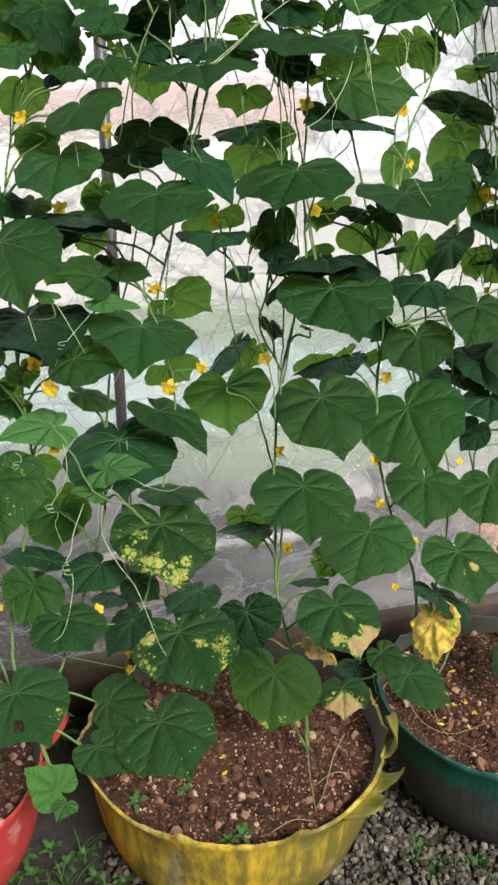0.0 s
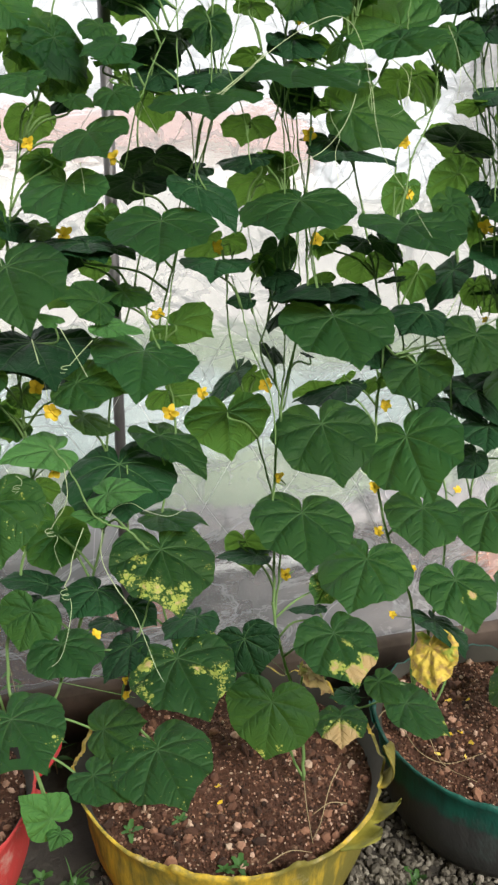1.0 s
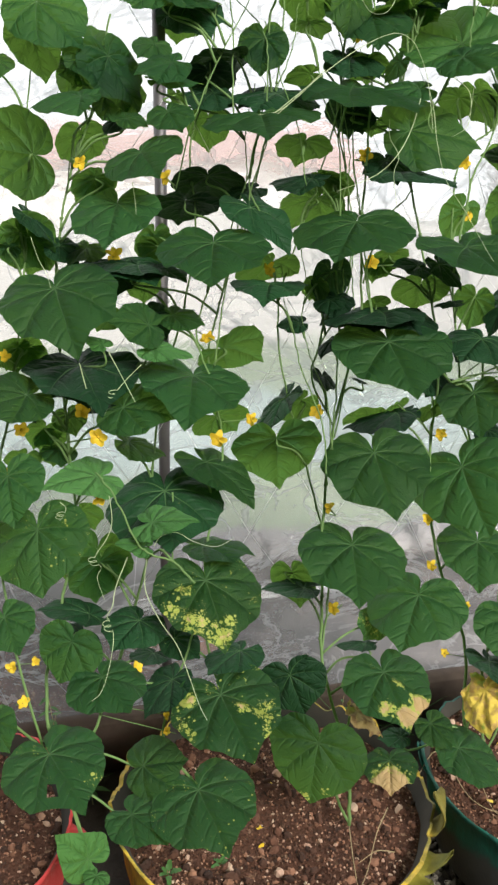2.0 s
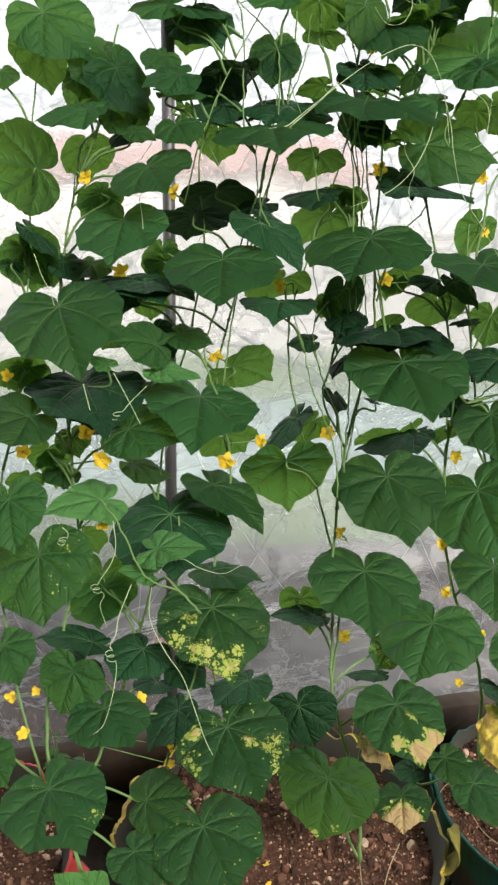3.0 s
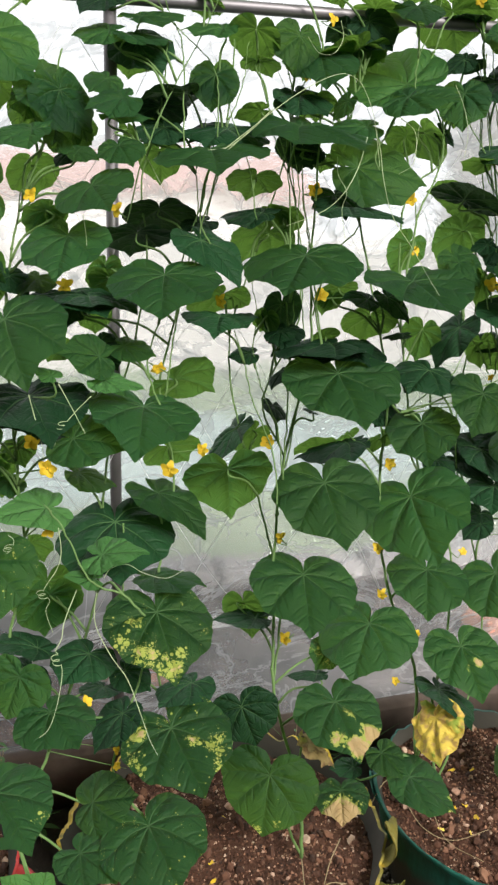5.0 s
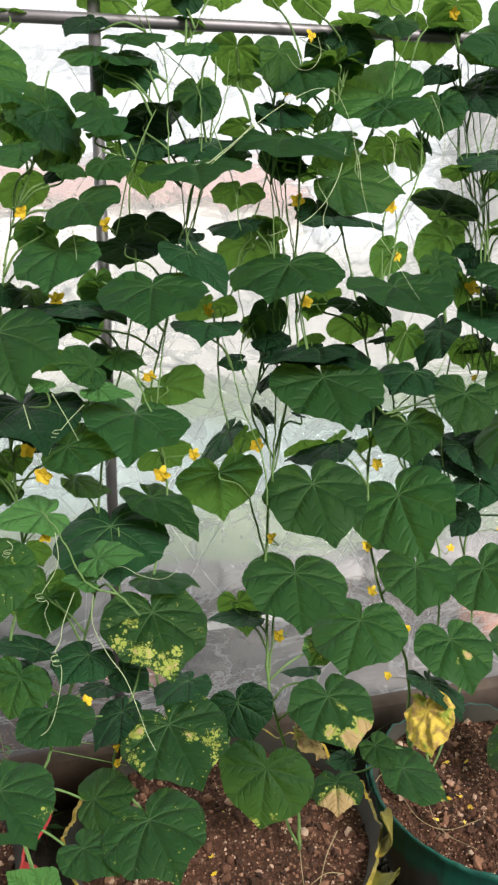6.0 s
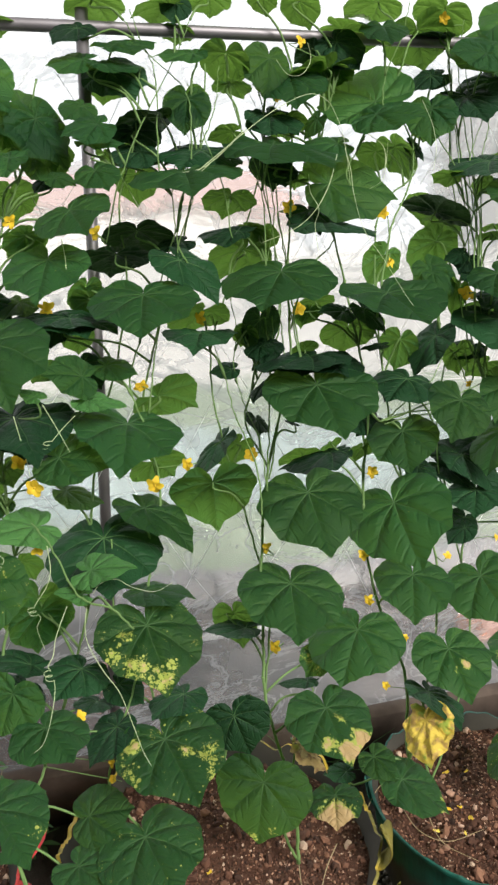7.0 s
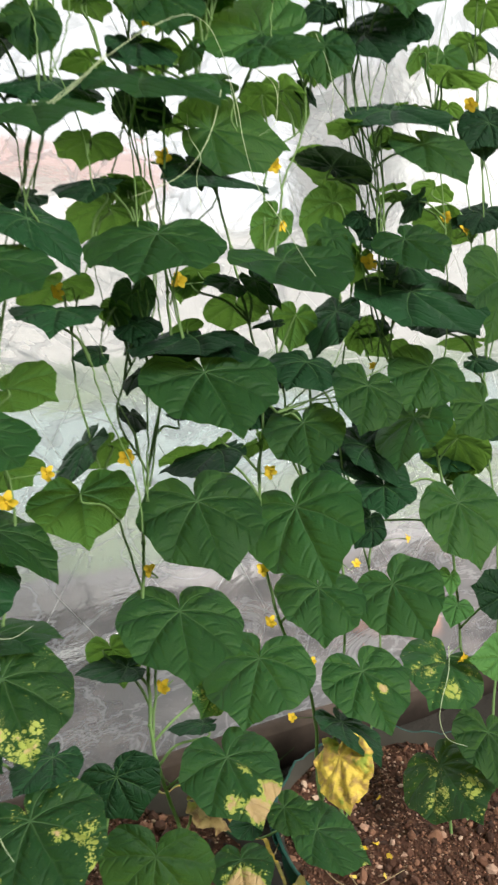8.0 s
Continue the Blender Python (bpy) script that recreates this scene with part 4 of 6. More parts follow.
vine_d = Vine((1.2, 1.15, 0.2), "climbing cucumber vine at the end of the trellis", [
    ([(1.003, 1.155, 0.174), (1.023, 1.192, 0.288), (1.114, 1.274, 0.389), (1.133, 1.338, 0.586), (1.133, 1.392, 0.756), (1.116, 1.440, 0.905), (1.032, 1.488, 1.057), (1.069, 1.533, 1.197), (1.051, 1.575, 1.329), (1.044, 1.614, 1.450), (1.015, 1.620, 1.573), (0.981, 1.620, 1.732)], 0.0031),
    ([(1.010, 1.162, 0.164), (1.119, 1.207, 0.304), (1.226, 1.308, 0.464), (1.263, 1.377, 0.677), (1.270, 1.447, 0.896), (1.306, 1.512, 1.101), (1.336, 1.569, 1.277), (1.348, 1.620, 1.442), (1.311, 1.620, 1.608), (1.306, 1.620, 1.755)], 0.0027),
    ([(1.012, 1.391, 1.004), (0.973, 1.426, 1.112), (0.996, 1.508, 1.212), (1.017, 1.536, 1.300), (1.017, 1.574, 1.418), (1.014, 1.617, 1.554), (0.986, 1.620, 1.644)], 0.0017),
    ([(0.997, 1.426, 1.050), (1.020, 1.457, 1.146), (1.066, 1.533, 1.229), (1.053, 1.572, 1.350), (1.063, 1.604, 1.450), (1.053, 1.620, 1.577), (1.033, 1.620, 1.667)], 0.0017),
    ([(0.993, 1.404, 1.044), (0.955, 1.438, 1.151), (0.992, 1.524, 1.261), (1.036, 1.561, 1.379), (1.040, 1.593, 1.478), (1.101, 1.620, 1.619)], 0.0016),
    ([(1.210, 1.402, 1.037), (1.229, 1.437, 1.148), (1.305, 1.557, 1.364), (1.335, 1.598, 1.494), (1.356, 1.620, 1.601)], 0.0017),
    ([(1.225, 1.414, 1.011), (1.280, 1.453, 1.133), (1.342, 1.538, 1.245), (1.338, 1.573, 1.354), (1.333, 1.608, 1.463), (1.322, 1.620, 1.578)], 0.0016),
    ([(1.039, 1.356, 0.957), (1.101, 1.398, 1.088), (1.169, 1.493, 1.229), (1.181, 1.542, 1.383), (1.193, 1.591, 1.536), (1.229, 1.620, 1.689)], 0.0017),
    ([(1.218, 1.400, 0.970), (1.197, 1.447, 1.117), (1.273, 1.539, 1.246), (1.275, 1.583, 1.385), (1.213, 1.620, 1.509), (1.194, 1.620, 1.627)], 0.0017),
    ([(1.056, 1.188, 0.214), (1.261, 1.237, 0.365), (1.398, 1.378, 0.650), (1.409, 1.487, 0.992), (1.513, 1.615, 1.391), (1.433, 1.620, 1.711)], 0.0023),
])


# ---- the leaves, from the crown down ----
leaf(vine_d, 1.187, 1.642, 1.786, -42, -9, 140, 0.188, 1.02, 0.25, 0.08)
leaf(vine_c, 0.847, 1.659, 1.783, -5, 8, 25, 0.122, 1.02, 0.37, 0.20)
leaf(vine_d, 0.996, 1.651, 1.779, -23, 17, -17, 0.122, 1.02, 0.35, 0.16)
leaf(vine_b, 0.597, 1.657, 1.775, -32, -4, -35, 0.061, 0.97, 0.32, 0.19)
leaf(vine_c, 0.674, 1.655, 1.771, -37, -7, -45, 0.083, 0.98, 0.37, 0.21)
leaf(vine_b, 0.491, 1.657, 1.765, -13, 4, -21, 0.089, 0.99, 0.29, 0.18)
leaf(vine_b, 0.429, 1.656, 1.751, -55, -11, 173, 0.065, 0.95, 0.30, 0.22, "shaded")
leaf(vine_b, 0.415, 1.658, 1.747, -6, 10, 58, 0.105, 1.03, 0.39, 0.24)
leaf(vine_b, 0.274, 1.657, 1.744, -11, -5, -32, 0.113, 1.01, 0.38, 0.20)
leaf(vine_c, 0.935, 1.656, 1.739, -35, -13, -34, 0.142, 1.01, 0.43, 0.14)
leaf(vine_c, 0.767, 1.653, 1.729, -5, -9, -94, 0.145, 1.06, 0.45, 0.27)
leaf(vine_d, 0.986, 1.650, 1.726, 4, 6, 75, 0.103, 1.00, 0.29, 0.20, "shaded")
leaf(vine_c, 0.815, 1.573, 1.721, -26, 2, 166, 0.100, 0.99, 0.28, 0.22)
leaf(vine_d, 1.103, 1.618, 1.720, -30, 1, 154, 0.195, 1.02, 0.34, 0.18)
leaf(vine_b, 0.430, 1.657, 1.706, -18, 5, -16, 0.065, 0.98, 0.30, 0.17)
leaf(vine_c, 0.746, 1.636, 1.700, -44, 26, -176, 0.102, 1.02, 0.35, 0.21, "shaded")
leaf(vine_a, 0.105, 1.658, 1.698, -13, -4, -11, 0.065, 0.97, 0.27, 0.22)
leaf(vine_c, 0.703, 1.655, 1.689, -32, 28, 33, 0.062, 0.99, 0.26, 0.20, "shaded")
leaf(vine_b, 0.239, 1.621, 1.689, -24, -14, 131, 0.088, 0.96, 0.18, 0.25, "shaded")
leaf(vine_d, 1.326, 1.616, 1.686, -30, 8, -44, 0.084, 0.98, 0.34, 0.23)
leaf(vine_d, 1.038, 1.558, 1.685, 9, -44, 79, 0.102, 1.01, 0.32, 0.25)
leaf(vine_b, 0.301, 1.611, 1.664, 17, 16, -71, 0.117, 1.00, 0.31, 0.22)
leaf(vine_b, 0.510, 1.609, 1.662, -36, 16, -24, 0.102, 1.00, 0.50, 0.22)
leaf(vine_b, 0.447, 1.614, 1.659, 3, -22, 71, 0.103, 0.99, 0.24, 0.18)
leaf(vine_b, 0.595, 1.610, 1.658, -67, -13, -173, 0.106, 0.97, 0.41, 0.22)
leaf(vine_d, 0.994, 1.660, 1.654, -26, -30, 94, 0.072, 0.98, 0.29, 0.24, "shaded")
leaf(vine_c, 0.717, 1.613, 1.648, -22, 3, 25, 0.152, 0.99, 0.20, 0.23)
leaf(vine_d, 1.116, 1.633, 1.648, -30, -11, 123, 0.152, 1.01, 0.32, 0.24, "shaded")
leaf(vine_c, 0.946, 1.610, 1.645, -35, -25, 116, 0.063, 0.96, 0.30, 0.23, "shaded")
leaf(vine_d, 1.139, 1.600, 1.645, -33, -33, 128, 0.099, 0.97, 0.35, 0.25, "shaded")
leaf(vine_c, 0.711, 1.633, 1.643, -8, -2, 6, 0.159, 1.00, 0.25, 0.23)
leaf(vine_b, 0.243, 1.606, 1.636, -1, -30, 74, 0.092, 1.01, 0.31, 0.20)
leaf(vine_d, 1.356, 1.650, 1.634, -33, 0, -165, 0.080, 0.98, 0.21, 0.27, "shaded")
leaf(vine_b, 0.276, 1.602, 1.632, 3, 16, -82, 0.115, 1.01, 0.32, 0.12)
leaf(vine_c, 0.642, 1.620, 1.630, -33, 3, 166, 0.142, 1.00, 0.25, 0.17)
leaf(vine_b, 0.299, 1.639, 1.626, -38, 19, -171, 0.116, 1.01, 0.35, 0.19, "shaded")
leaf(vine_d, 1.307, 1.630, 1.622, -38, 23, -38, 0.078, 0.98, 0.28, 0.20)
leaf(vine_b, 0.294, 1.657, 1.617, -33, 5, -7, 0.088, 0.99, 0.32, 0.20)
leaf(vine_c, 0.657, 1.633, 1.614, -7, 4, 9, 0.100, 0.99, 0.27, 0.20)
leaf(vine_b, 0.522, 1.629, 1.613, -10, -5, -44, 0.079, 0.97, 0.30, 0.26)
leaf(vine_a, 0.044, 1.597, 1.610, -50, 32, -159, 0.140, 0.99, 0.26, 0.12)
leaf(vine_d, 1.032, 1.606, 1.609, -27, 7, 171, 0.143, 1.02, 0.21, 0.16, "shaded")
leaf(vine_d, 0.988, 1.619, 1.596, -63, -13, 160, 0.062, 0.93, 0.28, 0.24)
leaf(vine_d, 1.246, 1.633, 1.595, -50, 9, 154, 0.096, 0.98, 0.31, 0.20)
leaf(vine_d, 1.189, 1.642, 1.594, -59, -4, 16, 0.061, 0.98, 0.26, 0.22)
leaf(vine_c, 0.813, 1.592, 1.590, 25, -33, 15, 0.197, 1.03, -0.08, 0.20)
leaf(vine_b, 0.443, 1.654, 1.589, -39, -6, -13, 0.091, 0.98, 0.31, 0.20)
leaf(vine_c, 0.970, 1.595, 1.587, -51, -14, 145, 0.077, 0.94, 0.28, 0.23, "shaded")
leaf(vine_c, 0.939, 1.589, 1.581, -57, 4, 147, 0.110, 0.96, 0.31, 0.20)
leaf(vine_b, 0.432, 1.604, 1.579, -56, -5, 161, 0.097, 0.95, 0.36, 0.20)
leaf(vine_b, 0.439, 1.625, 1.571, -27, 1, 155, 0.084, 0.96, 0.27, 0.27)
leaf(vine_a, 0.033, 1.621, 1.567, -70, 8, -152, 0.107, 0.94, 0.30, 0.23)
leaf(vine_c, 0.784, 1.527, 1.559, 0, 29, -141, 0.137, 1.01, 0.28, 0.17)
leaf(vine_c, 0.602, 1.612, 1.558, -26, 13, -164, 0.115, 1.03, 0.44, 0.10, "shaded")
leaf(vine_b, 0.234, 1.587, 1.557, -25, -22, 146, 0.071, 0.98, 0.30, 0.21)
leaf(vine_b, 0.577, 1.616, 1.556, -32, 3, -151, 0.077, 0.98, 0.27, 0.23, "shaded")
leaf(vine_b, 0.576, 1.636, 1.555, -29, 21, -112, 0.058, 1.04, 0.40, 0.19, "shaded")
leaf(vine_d, 1.192, 1.557, 1.555, -5, -7, -126, 0.131, 1.05, 0.40, 0.19)
leaf(vine_c, 0.955, 1.646, 1.554, -33, 4, -40, 0.062, 0.96, 0.31, 0.22)
leaf(vine_c, 0.635, 1.615, 1.553, -30, -3, -23, 0.082, 0.98, 0.34, 0.21)
leaf(vine_c, 0.683, 1.577, 1.550, -58, -26, 97, 0.058, 0.98, 0.25, 0.20)
leaf(vine_c, 0.629, 1.619, 1.550, -11, -1, -50, 0.056, 0.96, 0.29, 0.24)
leaf(vine_b, 0.387, 1.620, 1.547, -11, -6, 31, 0.165, 1.05, -0.11, 0.32, "shaded")
leaf(vine_a, 0.135, 1.596, 1.545, -43, 18, -140, 0.153, 0.96, 0.30, 0.37)
leaf(vine_a, 0.154, 1.579, 1.533, -72, 14, -143, 0.124, 1.04, 0.39, 0.20)
leaf(vine_a, 0.110, 1.654, 1.527, -39, -12, 173, 0.077, 0.97, 0.34, 0.23)
leaf(vine_a, 0.106, 1.636, 1.524, -73, 20, 150, 0.105, 0.86, 0.32, 0.27)
leaf(vine_b, 0.338, 1.636, 1.523, -32, -14, -25, 0.093, 0.98, 0.35, 0.25, "shaded")
leaf(vine_b, 0.512, 1.580, 1.523, -12, 26, 52, 0.068, 1.00, 0.32, 0.20)
leaf(vine_b, 0.249, 1.517, 1.522, -16, -28, 107, 0.091, 1.03, 0.37, 0.18)
leaf(vine_a, -0.025, 1.611, 1.521, -36, 3, -177, 0.059, 0.96, 0.32, 0.21)
leaf(vine_c, 0.916, 1.623, 1.514, -46, 20, -143, 0.058, 0.99, 0.27, 0.21, "shaded")
leaf(vine_c, 0.885, 1.637, 1.509, -46, -4, -78, 0.109, 0.98, 0.30, 0.26)
leaf(vine_c, 0.718, 1.561, 1.506, -1, -25, 79, 0.101, 1.00, 0.28, 0.18)
leaf(vine_d, 1.267, 1.633, 1.503, -30, 9, -49, 0.068, 0.96, 0.32, 0.23)
leaf(vine_d, 1.180, 1.657, 1.503, -6, 11, -7, 0.064, 0.99, 0.31, 0.17)
leaf(vine_b, 0.576, 1.531, 1.498, -12, 3, -163, 0.224, 1.03, 0.26, 0.11)
leaf(vine_c, 0.830, 1.613, 1.497, -29, 29, -14, 0.078, 0.98, 0.35, 0.24)
leaf(vine_b, 0.236, 1.533, 1.497, 4, 16, -91, 0.092, 0.99, 0.23, 0.20)
leaf(vine_b, 0.458, 1.605, 1.490, -12, -7, 145, 0.160, 1.03, 0.42, 0.21, "shaded")
leaf(vine_b, 0.470, 1.634, 1.490, -8, -17, 96, 0.111, 0.97, 0.12, 0.30, "shaded")
leaf(vine_a, 0.199, 1.640, 1.489, -41, 6, -29, 0.058, 0.96, 0.27, 0.21)
leaf(vine_b, 0.345, 1.629, 1.488, -23, -16, 143, 0.094, 1.01, 0.36, 0.17, "shaded")
leaf(vine_a, 0.154, 1.616, 1.485, -30, -6, 166, 0.085, 0.97, 0.27, 0.22)
leaf(vine_b, 0.284, 1.652, 1.484, -43, 12, -47, 0.046, 0.96, 0.27, 0.21)
leaf(vine_d, 1.079, 1.571, 1.483, -11, 9, -177, 0.196, 1.02, 0.26, 0.15, "shaded")
leaf(vine_d, 1.067, 1.583, 1.482, -14, -25, 71, 0.091, 1.01, 0.33, 0.24, "shaded")
leaf(vine_d, 1.313, 1.580, 1.475, -63, 3, 152, 0.107, 0.94, 0.26, 0.21, "shaded")
leaf(vine_c, 0.605, 1.624, 1.475, -41, 0, -29, 0.092, 0.96, 0.35, 0.27, "shaded")
leaf(vine_a, 0.168, 1.610, 1.474, -45, 13, 177, 0.089, 0.97, 0.29, 0.20)
leaf(vine_a, 0.187, 1.650, 1.473, -54, 8, 9, 0.074, 0.95, 0.33, 0.23)
leaf(vine_d, 1.312, 1.563, 1.472, -42, -24, 127, 0.101, 0.99, 0.42, 0.20, "shaded")
leaf(vine_a, 0.099, 1.505, 1.465, -8, -20, 84, 0.116, 1.01, 0.33, 0.20)
leaf(vine_c, 0.616, 1.611, 1.462, -32, -6, -38, 0.074, 0.97, 0.30, 0.23, "shaded")
leaf(vine_d, 0.999, 1.581, 1.451, 12, 22, 81, 0.073, 1.03, 0.39, 0.18)
leaf(vine_c, 0.630, 1.610, 1.451, 2, -25, 66, 0.073, 1.00, 0.30, 0.21, "shaded")
leaf(vine_c, 0.658, 1.610, 1.449, -32, 4, -13, 0.054, 0.96, 0.28, 0.24)
leaf(vine_b, 0.397, 1.498, 1.447, -9, 7, 167, 0.197, 1.00, 0.15, 0.21)
leaf(vine_b, 0.343, 1.654, 1.447, -47, -1, -14, 0.090, 0.96, 0.31, 0.25)
leaf(vine_b, 0.240, 1.501, 1.446, -28, 15, -178, 0.081, 1.00, 0.34, 0.17)
leaf(vine_d, 1.096, 1.596, 1.441, -28, 22, 1, 0.065, 1.00, 0.34, 0.21)
leaf(vine_d, 1.137, 1.622, 1.440, -19, -26, 114, 0.064, 0.96, 0.27, 0.22, "shaded")
leaf(vine_a, 0.172, 1.616, 1.436, -34, -10, 130, 0.052, 0.99, 0.34, 0.20, "shaded")
leaf(vine_a, 0.174, 1.516, 1.434, -14, 28, -125, 0.052, 0.99, 0.26, 0.19)
leaf(vine_c, 0.699, 1.546, 1.432, -3, 47, -110, 0.181, 0.97, 0.15, 0.33)
leaf(vine_d, 1.089, 1.484, 1.422, -26, 11, -174, 0.156, 0.97, 0.06, 0.26)
leaf(vine_a, 0.110, 1.655, 1.412, -54, -5, 10, 0.096, 0.97, 0.43, 0.17)
leaf(vine_b, 0.497, 1.549, 1.408, -24, 7, -10, 0.102, 0.99, 0.34, 0.26)
leaf(vine_a, 0.189, 1.472, 1.381, -19, 25, 177, 0.132, 1.00, 0.15, 0.17)
leaf(vine_c, 0.951, 1.568, 1.381, 24, -17, 155, 0.138, 0.99, 0.26, 0.23, "shaded")
leaf(vine_c, 0.665, 1.566, 1.380, -28, 0, 178, 0.097, 0.98, 0.36, 0.23, "shaded")
leaf(vine_a, 0.021, 1.532, 1.375, 41, 78, 92, 0.144, 1.00, 0.38, 0.28)
leaf(vine_d, 0.982, 1.590, 1.375, 20, 37, 48, 0.135, 1.02, 0.35, 0.14)
leaf(vine_c, 0.682, 1.538, 1.360, -8, 2, -157, 0.171, 1.02, 0.33, 0.10, "shaded")
leaf(vine_d, 1.106, 1.585, 1.352, -15, -4, -6, 0.055, 0.98, 0.32, 0.21)
leaf(vine_d, 1.212, 1.590, 1.350, -22, 18, -30, 0.088, 1.00, 0.39, 0.21)
leaf(vine_b, 0.541, 1.558, 1.348, -32, -14, -55, 0.070, 1.03, 0.44, 0.17)
leaf(vine_b, 0.325, 1.579, 1.345, -26, -1, -18, 0.135, 1.00, 0.32, 0.23, "shaded")
leaf(vine_b, 0.501, 1.523, 1.345, 1, -15, 55, 0.109, 1.04, 0.39, 0.25, "shaded")
leaf(vine_b, 0.574, 1.582, 1.343, -46, 4, -29, 0.071, 0.96, 0.32, 0.23)
leaf(vine_b, 0.562, 1.567, 1.341, 36, 17, 110, 0.055, 0.99, 0.30, 0.16)
leaf(vine_a, 0.122, 1.547, 1.339, -37, 11, 29, 0.079, 0.97, 0.28, 0.26)
leaf(vine_a, 0.129, 1.577, 1.339, -37, 20, 34, 0.082, 1.00, 0.36, 0.22)
leaf(vine_d, 1.082, 1.554, 1.335, -17, 6, 3, 0.062, 0.99, 0.33, 0.22)
leaf(vine_d, 1.145, 1.580, 1.331, -33, -27, 142, 0.051, 0.95, 0.30, 0.24, "shaded")
leaf(vine_b, 0.404, 1.563, 1.325, -12, -17, 107, 0.073, 0.97, 0.22, 0.26, "shaded")
leaf(vine_d, 1.134, 1.543, 1.324, -53, 36, 44, 0.078, 1.03, 0.36, 0.18, "shaded")
leaf(vine_c, 0.961, 1.578, 1.319, -56, 16, 4, 0.122, 0.99, 0.23, 0.21)
leaf(vine_b, 0.530, 1.570, 1.308, -28, 12, 9, 0.129, 0.98, 0.27, 0.29)
leaf(vine_d, 1.297, 1.543, 1.306, -20, -9, 95, 0.112, 1.01, 0.35, 0.14, "shaded")
leaf(vine_b, 0.284, 1.582, 1.303, -20, 1, -3, 0.135, 1.00, 0.23, 0.19, "shaded")
leaf(vine_a, 0.148, 1.471, 1.301, -30, 3, 159, 0.147, 1.01, 0.18, 0.10)
leaf(vine_d, 1.287, 1.529, 1.299, -22, -11, 128, 0.094, 0.98, 0.35, 0.23, "shaded")
leaf(vine_b, 0.379, 1.484, 1.296, -30, 7, -142, 0.141, 0.96, 0.19, 0.33, "shaded")
leaf(vine_d, 0.998, 1.538, 1.295, -18, -32, 77, 0.053, 0.99, 0.29, 0.22, "shaded")
leaf(vine_c, 0.837, 1.573, 1.292, -72, 26, 10, 0.092, 1.00, 0.24, 0.21)
leaf(vine_d, 1.016, 1.538, 1.287, -34, -20, 138, 0.065, 0.94, 0.30, 0.25, "shaded")
leaf(vine_d, 1.258, 1.584, 1.287, -26, 27, -10, 0.132, 1.00, 0.30, 0.18)
leaf(vine_a, 0.006, 1.526, 1.279, -38, 6, -110, 0.087, 0.97, 0.16, 0.25, "shaded")
leaf(vine_b, 0.552, 1.428, 1.276, -21, -0, 144, 0.193, 1.05, 0.37, 0.05)
leaf(vine_c, 0.922, 1.529, 1.269, -40, 19, -163, 0.103, 0.99, 0.31, 0.22)
leaf(vine_d, 1.010, 1.423, 1.263, -18, 14, 177, 0.141, 0.97, 0.10, 0.28)
leaf(vine_c, 0.893, 1.472, 1.263, -40, 14, -148, 0.066, 0.99, 0.27, 0.20)
leaf(vine_d, 1.015, 1.513, 1.250, -1, -32, 116, 0.055, 0.97, 0.32, 0.21, "shaded")
leaf(vine_a, -0.006, 1.537, 1.249, -65, -35, -3, 0.109, 0.94, 0.37, 0.18)
leaf(vine_a, 0.006, 1.541, 1.243, -54, 15, -26, 0.108, 0.99, 0.35, 0.22)
leaf(vine_b, 0.298, 1.419, 1.243, -18, 4, 163, 0.184, 1.02, 0.15, 0.12)
leaf(vine_b, 0.228, 1.599, 1.243, -53, 3, 25, 0.078, 0.97, 0.29, 0.25)
leaf(vine_c, 0.968, 1.516, 1.243, -50, 32, -84, 0.074, 0.98, 0.33, 0.27)
leaf(vine_c, 0.931, 1.522, 1.236, -35, -4, -51, 0.066, 0.96, 0.25, 0.22)
leaf(vine_b, 0.225, 1.574, 1.235, -48, -7, 4, 0.078, 0.97, 0.29, 0.19)
leaf(vine_c, 0.762, 1.412, 1.234, -15, 1, -178, 0.199, 1.03, -0.10, 0.07)
leaf(vine_a, 0.056, 1.533, 1.229, -33, 20, -145, 0.065, 0.98, 0.30, 0.22, "shaded")
leaf(vine_a, -0.027, 1.533, 1.227, -40, 9, -1, 0.044, 0.95, 0.29, 0.20)
leaf(vine_a, 0.101, 1.532, 1.226, -20, -5, 145, 0.077, 1.00, 0.35, 0.17)
leaf(vine_d, 0.981, 1.513, 1.225, -81, 13, 10, 0.069, 0.99, 0.22, 0.21)
leaf(vine_b, 0.229, 1.549, 1.225, -28, 37, 15, 0.070, 0.99, 0.36, 0.23)
leaf(vine_c, 0.658, 1.512, 1.211, -35, -2, 9, 0.092, 0.97, 0.17, 0.28)
leaf(vine_d, 1.065, 1.478, 1.210, -8, -16, 125, 0.105, 0.99, 0.31, 0.22, "shaded")
leaf(vine_a, 0.181, 1.467, 1.203, -2, -2, -144, 0.145, 1.00, 0.27, 0.15, "shaded")
leaf(vine_a, 0.160, 1.499, 1.202, -4, 0, -163, 0.169, 1.01, 0.19, 0.16, "shaded")
leaf(vine_c, 0.739, 1.463, 1.198, -36, 6, -147, 0.082, 0.98, 0.22, 0.22, "shaded")
leaf(vine_b, 0.431, 1.527, 1.198, -30, 5, 15, 0.118, 1.03, 0.45, 0.18)
leaf(vine_c, 0.698, 1.467, 1.195, 9, -22, 87, 0.073, 0.99, 0.28, 0.21, "shaded")
leaf(vine_c, 0.650, 1.524, 1.192, -40, -0, 6, 0.067, 0.96, 0.25, 0.26)
leaf(vine_d, 1.043, 1.516, 1.189, -19, 6, -18, 0.081, 0.96, 0.21, 0.29)
leaf(vine_d, 1.224, 1.405, 1.186, -61, -33, -176, 0.179, 1.01, 0.41, 0.26)
